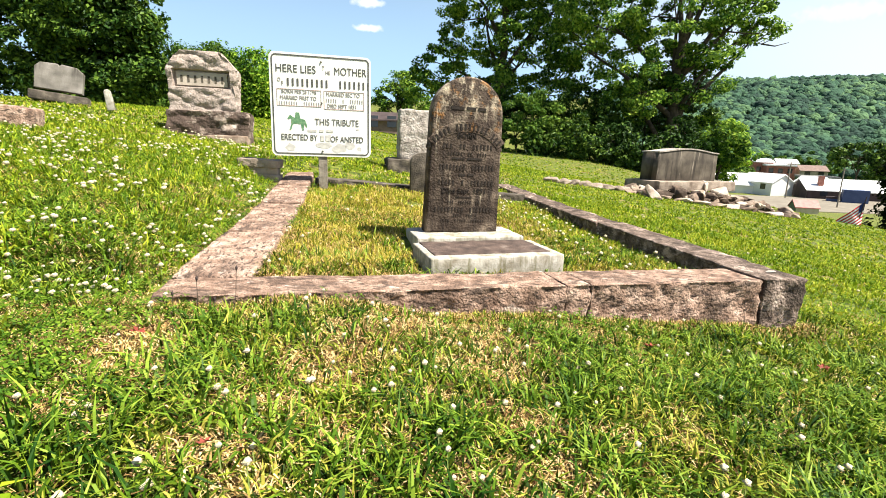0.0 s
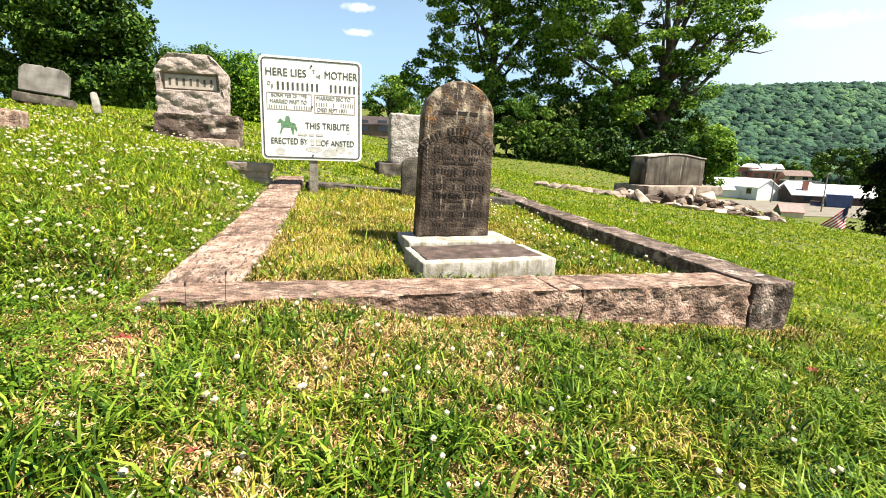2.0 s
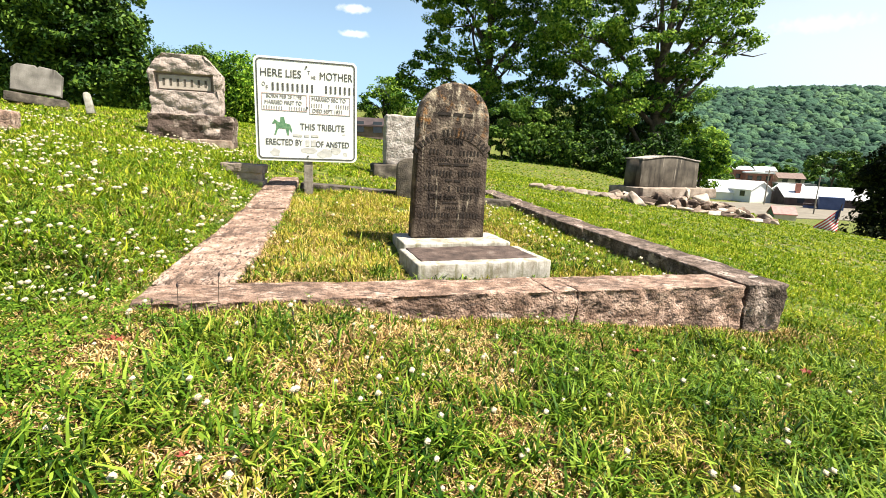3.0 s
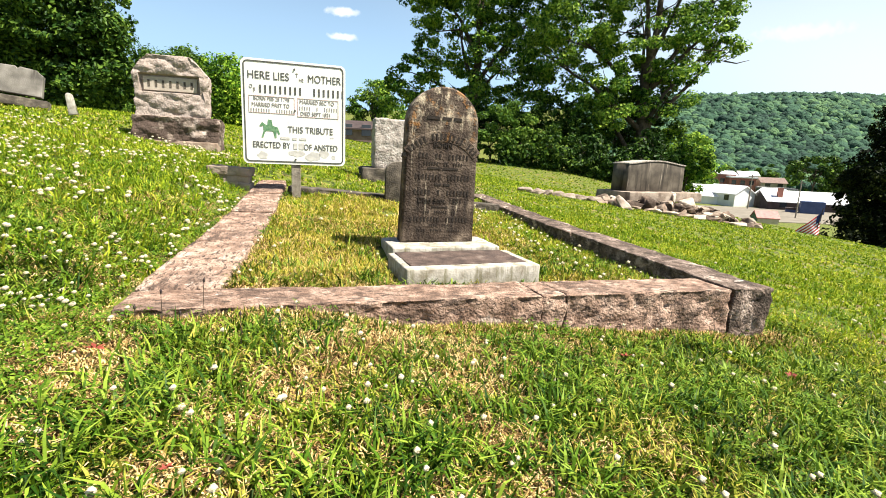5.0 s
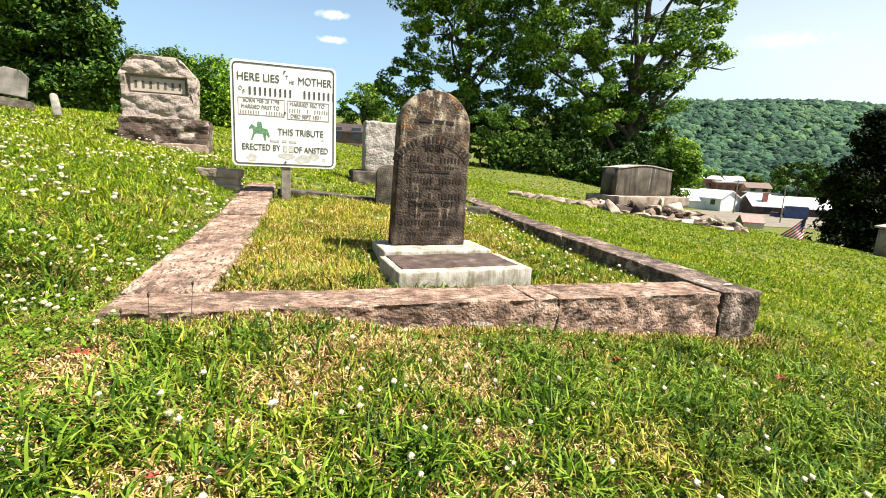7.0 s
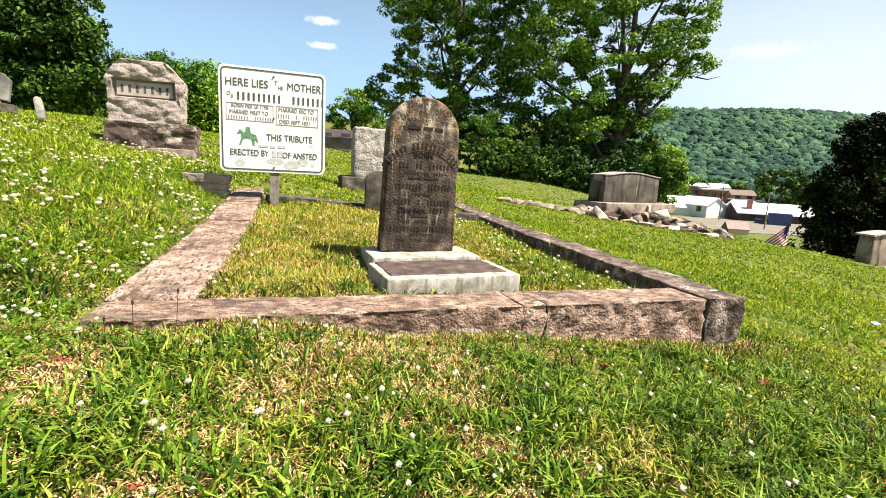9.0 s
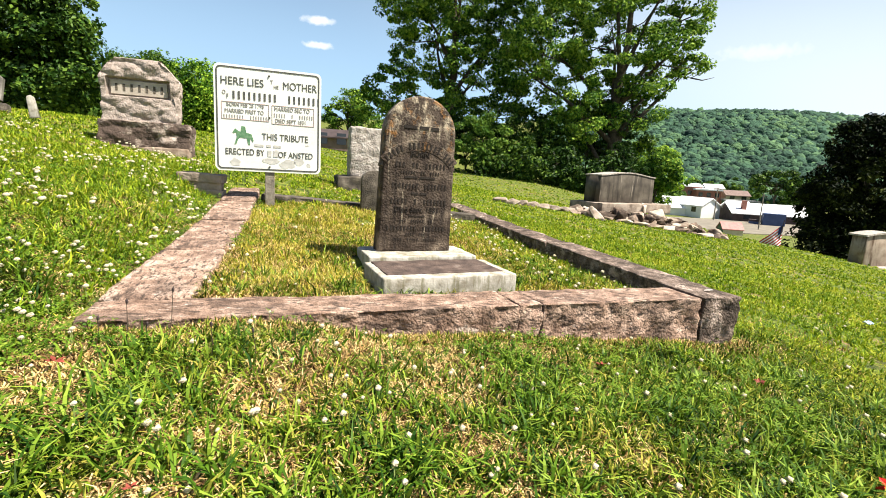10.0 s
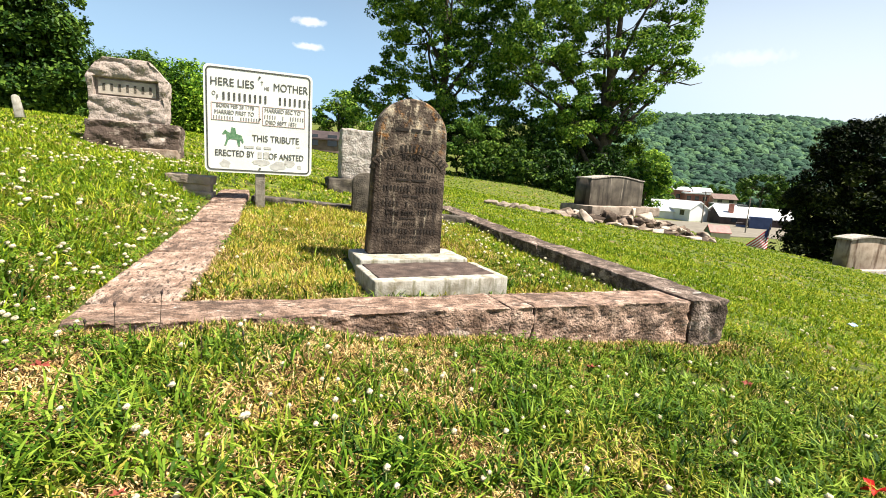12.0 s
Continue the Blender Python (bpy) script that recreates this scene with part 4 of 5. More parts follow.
    bm.faces.new(rows[0]); bm.faces.new(rows[-1])
    part("cap", bm, M["rough_grey"], g, "pale overhanging cap")
    part("base", rough_block(2.1, 0.9, 0.3, 0.1, 0.02, 0.01, 4, 196), M["rough_grey"], g, "", True).matrix_basis = pose(0, 0.2, -0.2)


build_family_monument()
build_rear_stones()
build_far_graves()


# ---- flag ----
def build_flag():
    r, a = 19.5, radians(36.6)
    x, y = r * math.sin(a), r * math.cos(a)
    z = h1(x, y) - 0.63
    f = thing("small_flag", pose(x, y, z, 0, 0, -30), "small red white and blue striped flag drooping on a stick", "flag")
    bm = bmesh.new()
    bmesh.ops.create_cone(bm, cap_ends=True, segments=8, radius1=0.018, radius2=0.014, depth=1.6, matrix=pose(0.25, 0, 0.7, 0, 6, 0))
    part("stick", bm, M["dark_wall"], f)

    def cloth(u, v):
        """The drooping cloth: u from the stick outwards, v downwards."""
        px = 0.25 + 0.16 * 0.5 - u * 0.66
        pz = 1.35 - v * 0.72 - u * 0.70
        return (px, 0.06 * math.sin(u * 9 + v * 3) - 0.03, pz)
    for k in range(13):
        u0 = 0.18 if k < 5 else 0.0
        bm = bmesh.new()
        n = 10
        rows = [[bm.verts.new(cloth(u0 + (1 - u0) * i / n, (k + q) / 13)) for q in (0, 1)] for i in range(n + 1)]
        for p, q in zip(rows, rows[1:]):
            bm.faces.new((p[0], q[0], q[1], p[1]))
        part("stripe", bm, M["flag_white"] if k % 2 else M["flag_red"], f, "white stripe" if k % 2 else "red stripe", True)
    bm = bmesh.new()
    rows = [[bm.verts.new(cloth(0.18 * i / 6, 5 / 13 * q / 4)) for q in range(5)] for i in range(7)]
    for p, q in zip(rows, rows[1:]):
        for k in range(4):
            bm.faces.new((p[k], q[k], q[k + 1], p[k + 1]))
    part("canton", bm, M["flag_blue"], f, "dark blue canton", True)


build_flag()


# ---- trees ----
def leaf_cloud(name, lobes, count, size, material, seed, fill=0.55, clump=0.55, per=75):
    """Leaves of a crown: small bent leaf sprays in clumps through the lobes (x, y, z, radius)."""
    rng = np.random.default_rng(seed)
    L = np.array(lobes)
    wts = L[:, 3] ** 2.2
    nclump = max(30, int(count / per))
    which = rng.choice(len(L), nclump, p=wts / wts.sum())
    d = rng.normal(size=(nclump, 3)); d /= np.linalg.norm(d, axis=1)[:, None]
    rad = rng.uniform(fill ** 3, 1.02, nclump) ** (1 / 3)
    cc = L[which, :3] + d * (L[which, 3] * rad)[:, None] * (1, 1, 0.9)
    cr = rng.uniform(0.5, 1.25, nclump) * clump
    pick = rng.integers(0, nclump, count)
    e = rng.normal(size=(count, 3)); e /= np.linalg.norm(e, axis=1)[:, None]
    P = cc[pick] + e * (cr[pick] * rng.uniform(0.25, 1, count) ** 0.5)[:, None] * (1.15, 1.15, 0.7)
    nrm = e * 0.8 + rng.normal(size=(count, 3)) * 0.42 + (0, 0, 0.45)
    nrm /= np.linalg.norm(nrm, axis=1)[:, None]
    t = np.cross(nrm, rng.normal(size=(count, 3))); t /= np.linalg.norm(t, axis=1)[:, None]
    b = np.cross(nrm, t)
    s = (size * rng.uniform(0.55, 1.4, count))[:, None]
    V = np.stack((P - t * s * 0.5, P + b * s * 0.32 + nrm * s * 0.08, P + t * s * 0.6 - nrm * s * 0.12, P - b * s * 0.32 + nrm * s * 0.08), 1).reshape(-1, 3)
    F = np.arange(count * 4).reshape(-1, 4)
    return raw_mesh(name, V, F, material)


def limb(bm, pts, r0, r1, seg=8):
    """A tapered limb along points."""
    prev = None
    n = len(pts)
    for i, p in enumerate(pts):
        d = (pts[min(i + 1, n - 1)] - pts[max(i - 1, 0)]).normalized()
        a = d.orthogonal().normalized(); c = d.cross(a)
        r = r0 + (r1 - r0) * i / (n - 1)
        cur = [bm.verts.new(p + (a * math.cos(2 * math.pi * k / seg) + c * math.sin(2 * math.pi * k / seg)) * r) for k in range(seg)]
        if prev:
            # match the rings by the nearest vertex
            sft = min(range(seg), key=lambda q: (cur[q].co - p - (prev[0].co - pts[i - 1])).length)
            cur = cur[sft:] + cur[:sft]
            for k in range(seg):
                bm.faces.new((prev[k], prev[(k + 1) % seg], cur[(k + 1) % seg], cur[k]))
        prev = cur


def build_tree(name, base, lobes, leaves, size, material, seed, trunk_r, label, category="tree", group="", fill=0.55, clump=0.55, twigs=(), per=75):
    rng = random.Random(seed)
    bx, by = base
    bz = h1(bx, by) - 0.2
    tree = thing(name, pose(0, 0, 0), label, category, group)
    tree.location = (bx, by, bz)
    bm = bmesh.new()
    top = max(l[2] for l in lobes)
    low = Vector((bx, by, bz))
    mean = sum((Vector(l[:3]) for l in lobes), Vector()) / len(lobes)
    head = Vector((mean.x * 0.6 + bx * 0.4, mean.y * 0.6 + by * 0.4, top))
    axis_pts = [low.lerp(head, i / 8) + Vector((rng.uniform(-1, 1), rng.uniform(-1, 1), 0)) * 0.15 * (i > 0) for i in range(9)]
    limb(bm, axis_pts, trunk_r, trunk_r * 0.15, 10)
    for l in lobes:
        c = Vector(l[:3])
        t = max(0.12, min(0.8, (c.z - bz) / max(top - bz, 0.1) * 0.62))
        s = axis_pts[int(t * 8)]
        mid = s.lerp(c, 0.5) + Vector((rng.uniform(-0.4, 0.4), rng.uniform(-0.4, 0.4), 0.3))
        limb(bm, [s, s.lerp(mid, 0.5), mid, mid.lerp(c, 0.5), c], trunk_r * 0.42, trunk_r * 0.06)
        for _ in range(5):
            e = c + Vector((rng.gauss(0, 1), rng.gauss(0, 1), rng.gauss(0, 0.7))).normalized() * l[3] * 0.85
            limb(bm, [mid.lerp(c, rng.uniform(0.2, 1)), mid.lerp(e, 0.65) + Vector((0, 0, 0.15)), e], trunk_r * 0.13, trunk_r * 0.02, 5)
    for pts in twigs:
        limb(bm, [Vector(p) for p in pts], 0.05, 0.012, 5)
    bmesh.ops.translate(bm, vec=-tree.location, verts=bm.verts)
    part("trunk", bm, M["bark"], tree, "dark trunk and limbs", True)
    cr = leaf_cloud("crown", lobes, leaves, size, material, seed, fill, clump, per)
    cr.parent = tree
    cr.location = -tree.location
    return tree


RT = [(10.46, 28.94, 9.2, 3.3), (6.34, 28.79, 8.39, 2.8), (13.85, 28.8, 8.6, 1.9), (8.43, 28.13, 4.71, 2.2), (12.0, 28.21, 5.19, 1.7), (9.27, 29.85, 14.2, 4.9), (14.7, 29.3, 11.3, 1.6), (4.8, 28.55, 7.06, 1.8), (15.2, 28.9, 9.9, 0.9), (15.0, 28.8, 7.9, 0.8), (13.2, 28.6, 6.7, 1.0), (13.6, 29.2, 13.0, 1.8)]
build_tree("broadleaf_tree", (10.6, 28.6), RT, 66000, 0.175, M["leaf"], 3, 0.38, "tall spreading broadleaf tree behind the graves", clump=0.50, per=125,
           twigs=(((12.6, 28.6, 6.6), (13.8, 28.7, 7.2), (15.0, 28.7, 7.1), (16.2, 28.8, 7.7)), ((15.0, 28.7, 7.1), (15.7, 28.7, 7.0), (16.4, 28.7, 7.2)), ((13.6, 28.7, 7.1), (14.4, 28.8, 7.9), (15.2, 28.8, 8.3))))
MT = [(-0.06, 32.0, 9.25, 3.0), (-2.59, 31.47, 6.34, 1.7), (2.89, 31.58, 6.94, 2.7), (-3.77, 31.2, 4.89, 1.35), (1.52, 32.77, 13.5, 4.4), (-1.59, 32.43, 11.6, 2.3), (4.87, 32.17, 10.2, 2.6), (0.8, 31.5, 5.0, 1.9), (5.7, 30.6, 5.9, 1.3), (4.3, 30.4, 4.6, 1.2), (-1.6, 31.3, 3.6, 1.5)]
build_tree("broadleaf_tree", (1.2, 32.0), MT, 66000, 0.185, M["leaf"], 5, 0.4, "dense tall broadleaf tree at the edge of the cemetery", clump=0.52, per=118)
build_tree("small_tree", (14.3, 30.2), [(14.68, 30.0, 2.3, 1.0), (13.4, 30.1, 2.4, 1.15), (15.2, 30.0, 1.2, 0.85), (14.5, 29.9, 0.4, 0.8), (13.9, 30.4, 1.3, 1.0)], 11000, 0.16, M["pale_leaf"], 15, 0.09, "small bright green tree beside the wide grave marker", clump=0.35)
# most shrubs get dark leaves, which paint in the shade under the crowns
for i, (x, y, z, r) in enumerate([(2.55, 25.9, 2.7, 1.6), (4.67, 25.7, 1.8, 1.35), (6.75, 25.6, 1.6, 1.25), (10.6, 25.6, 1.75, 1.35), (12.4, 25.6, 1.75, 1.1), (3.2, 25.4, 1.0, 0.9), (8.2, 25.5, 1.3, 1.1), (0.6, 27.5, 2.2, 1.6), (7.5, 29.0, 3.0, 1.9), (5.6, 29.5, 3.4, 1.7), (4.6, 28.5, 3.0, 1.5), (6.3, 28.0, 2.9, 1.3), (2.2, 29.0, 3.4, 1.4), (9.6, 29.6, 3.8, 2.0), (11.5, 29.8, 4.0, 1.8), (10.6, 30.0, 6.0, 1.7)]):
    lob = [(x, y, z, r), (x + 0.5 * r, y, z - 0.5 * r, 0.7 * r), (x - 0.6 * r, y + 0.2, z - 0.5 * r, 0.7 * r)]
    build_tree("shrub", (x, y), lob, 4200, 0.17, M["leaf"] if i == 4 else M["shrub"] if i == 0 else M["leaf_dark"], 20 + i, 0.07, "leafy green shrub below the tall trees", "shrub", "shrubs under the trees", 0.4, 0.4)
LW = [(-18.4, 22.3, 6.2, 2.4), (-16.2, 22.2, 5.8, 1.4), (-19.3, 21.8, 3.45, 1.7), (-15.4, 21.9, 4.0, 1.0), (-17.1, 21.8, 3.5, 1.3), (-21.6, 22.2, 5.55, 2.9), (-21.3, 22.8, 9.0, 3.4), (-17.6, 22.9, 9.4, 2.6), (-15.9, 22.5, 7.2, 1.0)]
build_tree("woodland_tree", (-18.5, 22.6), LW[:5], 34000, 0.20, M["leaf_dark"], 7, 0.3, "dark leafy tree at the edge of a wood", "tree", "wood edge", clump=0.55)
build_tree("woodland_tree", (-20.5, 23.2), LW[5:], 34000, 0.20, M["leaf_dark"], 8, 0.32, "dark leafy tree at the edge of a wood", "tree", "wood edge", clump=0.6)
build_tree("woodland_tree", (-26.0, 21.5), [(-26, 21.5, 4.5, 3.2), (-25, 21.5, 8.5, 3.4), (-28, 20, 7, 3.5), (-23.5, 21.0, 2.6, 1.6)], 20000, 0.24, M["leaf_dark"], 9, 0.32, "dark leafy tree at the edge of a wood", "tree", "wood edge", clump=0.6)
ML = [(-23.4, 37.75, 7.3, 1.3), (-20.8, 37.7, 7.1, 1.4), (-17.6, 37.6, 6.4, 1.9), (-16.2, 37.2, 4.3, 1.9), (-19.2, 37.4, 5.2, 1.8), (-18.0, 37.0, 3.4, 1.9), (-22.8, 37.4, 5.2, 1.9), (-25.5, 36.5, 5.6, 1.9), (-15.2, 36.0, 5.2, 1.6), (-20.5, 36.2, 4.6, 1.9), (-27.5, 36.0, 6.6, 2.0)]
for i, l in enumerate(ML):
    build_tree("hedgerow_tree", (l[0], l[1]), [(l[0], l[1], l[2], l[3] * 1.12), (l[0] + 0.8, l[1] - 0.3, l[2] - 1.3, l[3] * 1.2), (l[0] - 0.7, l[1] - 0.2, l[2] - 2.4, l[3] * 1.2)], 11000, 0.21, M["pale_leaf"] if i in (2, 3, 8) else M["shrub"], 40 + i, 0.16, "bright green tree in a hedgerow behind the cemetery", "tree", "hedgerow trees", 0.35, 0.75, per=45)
build_tree("far_tree", (-10.5, 62.2), [(-11.7, 62.1, 7.2, 2.0), (-9.7, 62.5, 8.6, 2.2), (-13.0, 62, 6.2, 1.5), (-8.5, 62.5, 6.5, 2.0)], 7000, 0.3, M["leaf"], 60, 0.3, "dark green tree beyond the field", clump=0.7)
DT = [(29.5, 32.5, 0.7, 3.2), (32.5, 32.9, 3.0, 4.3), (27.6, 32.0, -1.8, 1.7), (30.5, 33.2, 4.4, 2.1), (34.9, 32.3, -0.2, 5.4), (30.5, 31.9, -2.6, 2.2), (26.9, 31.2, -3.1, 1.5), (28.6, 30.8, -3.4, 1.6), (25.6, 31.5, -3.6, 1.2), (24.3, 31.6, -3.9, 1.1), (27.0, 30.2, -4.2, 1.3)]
# darkened leaf colour stands in for shade on the near side
build_tree("broadleaf_tree", (32.0, 33.0), DT, 66000, 0.24, M["leaf_shaded"], 11, 0.35, "dark shaded broadleaf tree down the slope", clump=0.65)


# ---- far woods over the ridge and the valley ----
def build_far_woods():
    rng = np.random.default_rng(12)
    bm = bmesh.new()
    bmesh.ops.create_icosphere(bm, subdivisions=1, radius=1)
    V0 = np.array([v.co[:] for v in bm.verts]); F0 = np.array([[v.index for v in f.verts] for f in bm.faces])
    bm.free()
    n = 16500
    az, r = rng.uniform(14, 52, n), 230 + 570 * rng.uniform(0, 1, n) ** 0.8
    x, y = r * np.sin(np.radians(az)), r * np.cos(np.radians(az))
    z = height(x, y) + smooth(260, 720, r) * ridge_height(az) + 2.5
    cr = 1.8 + 3.9 * rng.uniform(0, 1, n) ** 2
    k = rng.uniform(0.72, 1.28, (n, len(V0), 1))
    q = rng.normal(size=(n, 4)); q /= np.linalg.norm(q, axis=1)[:, None]
    w, i, j, h = q.T
    R = np.stack((1 - 2 * (j * j + h * h), 2 * (i * j - h * w), 2 * (i * h + j * w), 2 * (i * j + h * w), 1 - 2 * (i * i + h * h), 2 * (j * h - i * w), 2 * (i * h - j * w), 2 * (j * h + i * w), 1 - 2 * (i * i + j * j)), 1).reshape(n, 3, 3)
    V = np.einsum("nab,vb->nva", R, V0) * k * cr[:, None, None] * np.stack((np.ones(n), np.ones(n), rng.uniform(0.75, 1.15, n)), 1)[:, None] + np.stack((x, y, z), 1)[:, None]
    F = F0[None] + (np.arange(n) * len(V0))[:, None, None]
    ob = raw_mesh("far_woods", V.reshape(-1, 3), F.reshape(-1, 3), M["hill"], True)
    tagged(ob, "dense green forest covering a distant ridge", "forest", kind="stuff")


build_far_woods()


# ---- the town in the valley ----
def building(name, x, y, z, w, d, h, rz, wall, roof, roof_h, label, windows=0, over=0.3, door=False):
    """A plain building: walls, gabled roof (ridge along its width) or flat one, windows on the front (-y)."""
    b = thing(name, pose(x, y, z, 0, 0, rz), label, "building")
    bm = bmesh.new(); box(bm, w, d, h + 2, 0, 0, -2)
    if roof_h > 0.5:
        for s in (-1, 1):
            v = [bm.verts.new(p) for p in ((s * w / 2, -d / 2, h), (s * w / 2, d / 2, h), (s * w / 2, 0, h + roof_h))]
            bm.faces.new(v)
    part("wall", bm, wall, b)
    bm = bmesh.new()
    W2, D2, t = w / 2 + over, d / 2 + over, 0.15
    e = h - roof_h * over / (d / 2) if roof_h > 0.5 else h
    prof = [(-D2, e), (0, h + roof_h), (D2, e), (D2, e + t), (0, h + roof_h + t * 1.3), (-D2, e + t)] if roof_h > 0.5 else [(-D2, h), (D2, h), (D2, h + 0.4 + roof_h), (-D2, h + 0.4)]
    a = [[bm.verts.new((s * W2, py, pz)) for py, pz in prof] for s in (-1, 1)]
    k = len(prof)
    for i in range(k):
        bm.faces.new((a[0][i], a[0][(i + 1) % k], a[1][(i + 1) % k], a[1][i]))
    bm.faces.new(a[0]); bm.faces.new(a[1])
    part("roof", bm, roof, b)
    for i in range(windows):
        wx = -w / 2 + (i + 0.5) * w / windows
        bm = bmesh.new(); box(bm, min(1.3, w / windows * 0.5), 0.12, 1.2, wx, -d / 2, h * 0.38)
        part("window", bm, M["glass"], b)
    return b


def build_town():
    shed = building("garden_shed", 49.0, 75.2, -7.05, 3.0, 2.6, 1.2, -12, M["green_wall"], M["roof_red"], 0.95, "small green and tan shed with a faded red roof", over=0.12)
    bm = bmesh.new(); box(bm, 2.9, 0.06, 1.15, 0, -1.33, 0)
    part("front_wall", bm, M["tan_wall"], shed, "tan boarded front")
    building("metal_container", 72.3, 97.2, -7.7, 3.9, 3.0, 3.1, -30, M["blue_wall"], M["blue_wall"], 0.0, "dark blue metal container in a lot", over=0.02)
    building("metal_bin", 69.6, 99.0, -7.6, 2.0, 1.4, 1.5, -30, M["blue_wall"], M["dark_wall"], 0.0, "small blue waste bin beside a container", over=0.02)
    lo = building("long_workshop", 78.1, 107.5, -6.8, 17.5, 10, 1.9, -14, M["dark_wall"], M["roof_white"], 2.1, "long low workshop with a white metal roof", 3)
    bm = bmesh.new(); box(bm, 0.9, 0.9, 2.6, -6.0, -3.0, 2.2)
    part("chimney", bm, M["brick"], lo, "red brick chimney")
    building("white_gabled_house", 64.9, 113.8, -6.35, 9, 5.6, 2.5, -74, M["wall_white"], M["roof_white"], 1.7, "white gabled house with a white roof", 2)
    building("white_hall", 60.8, 118.0, -6.4, 9, 8, 1.6, -20, M["wall_white"], M["roof_white"], 2.4, "low white hall with a white roof", 0)
    building("grey_garage", 76.0, 115.2, -5.2, 4.6, 5, 1.5, -60, M["grey_wall"], M["roof_white"], 1.1, "small grey garage beside the white houses")
    building("low_green_block", 83.0, 124.9, -4.9, 7.5, 5, 2.0, -20, M["green_wall"], M["grey_wall"], 0.0, "low grey-green block behind the garage")
    building("brick_school", 83.4, 142.7, -3.6, 6.8, 8, 3.0, -12, M["brick"], M["roof_white"], 0.2, "red brick school block with a pale flat roof", 3)
    building("brick_school", 80.6, 145.6, -3.6, 4.6, 7, 3.9, -12, M["brick"], M["roof_white"], 0.8, "taller red brick block with a white roof", 2)
    building("brown_roofed_house", 90.3, 138.8, -3.8, 6.2, 6, 2.2, -14, M["tan_wall"], M["roof_brown"], 1.3, "house with a brown shingle roof", 2)
    building("white_gabled_house", 88.6, 147.5, -2.6, 5, 5, 2.8, -14, M["wall_white"], M["roof_white"], 1.0, "small white house beyond the road", 2)
    # brick bungalow across the field behind the cemetery
    building("brick_bungalow", -12.2, 56.0, 2.75, 6.0, 6, 1.15, 8, M["roof_brown"], M["dark_wall"], 0.9, "low brown brick bungalow across the field", 3)
    for x, y, z, hh in ((57.5, 93.8, -5.9, 6.6), (61.0, 85.4, -8.2, 8.2)):
        p = thing("utility_pole", pose(x, y, z), "weathered wooden utility pole with a crossarm", "utility pole")
        bm = bmesh.new()
        bmesh.ops.create_cone(bm, cap_ends=True, segments=8, radius1=0.13, radius2=0.09, depth=hh, matrix=pose(0, 0, hh / 2))
        part("pole", bm, M["post"], p)
        bm = bmesh.new(); box(bm, 1.6, 0.08, 0.10, 0, 0, hh - 0.5)
        part("crossarm", bm, M["bark"], p)
    lot = mesh_ob("gravel_lot", box(bmesh.new(), 40, 30, 0.3, 66, 92, -6.9), M["gravel"], False)
    tagged(lot, "pale gravel yard between the sheds", "yard", kind="structure")
    # trees between the houses
    rng = random.Random(5)
    for i, (x, y, z, r) in enumerate(((87.6, 118.5, 1.6, 5.2), (96.5, 121, 1.0, 5.6), (100, 124, 0.5, 5.5), (66, 128, -3.4, 3.2), (83, 158, -1.5, 4.5), (95, 165, -1, 5), (70, 165, 0, 5), (62, 150, -1, 4.5), (105, 128, -2, 5.5), (55, 135, -2, 4.2), (49, 112, -3.2, 3.4), (110, 165, 0, 6), (52, 160, 0, 6))):
        lob = [(x, y, z, r)] + [(x + rng.uniform(-0.7, 0.7) * r, y + rng.uniform(-0.5, 0.5) * r, z + rng.uniform(-0.5, 0.3) * r, 0.6 * r) for _ in range(3)]
        build_tree("valley_tree", (x, y), lob, 3200, 0.75, M["leaf_dark"] if i in (0, 2) else M["shrub"] if i % 2 else M["leaf"], 80 + i, 0.3, "rounded leafy tree between the houses", "tree", "valley trees", 0.5, 1.0)


build_town()


# ---- grass, clover and litter ----
def keep_off_stone(x, y):
    """True where grass may grow: not on the curb or under the slabs."""
    u, v = plot_uv(x, y)
    on = (u > -0.015 - 0.10 * smooth(2.2, 0.0, v)) & (u < PW + 0.01) & (v > -0.015) & (v < PD)
    inside = (u > 0.32 + 0.03 * smooth(0.5, 2.5, v)) & (u < PW - 0.31) & (v > FW + 0.005) & (v < PD - 0.50)
    ok = ~on | inside
    c, s = math.cos(radians(20)), math.sin(radians(20))
    a, b = (x - 0.065) * c + (y - 3.09) * s, -(x - 0.065) * s + (y - 3.09) * c
    ok &= ~((abs(a) < 0.465) & (abs(b) < 0.25))
    a, b = (x + 0.085) * c + (y - 3.60) * s, -(x + 0.085) * s + (y - 3.60) * c
    ok &= ~((abs(a + 0.02) < 0.45) & (abs(b - 0.05) < 0.18))
    ok &= ~((np.hypot(x + 4.25, y - 7.55) < 0.62))
    return ok


def patch(x, y, f=1.0, s=0.0):
    """Smooth 0..1 mottling for patches of growth."""
    v = np.sin(x * 2.1 * f + 1.3 * np.sin(y * 1.7 * f + s)) + np.sin(y * 2.9 * f + 1.1 * np.sin(x * 2.3 * f + s)) + 0.7 * np.sin((x + y) * 4.7 * f + s) * np.sin((x - y) * 3.9 * f)
    return np.clip(0.5 + v * 0.22, 0, 1)


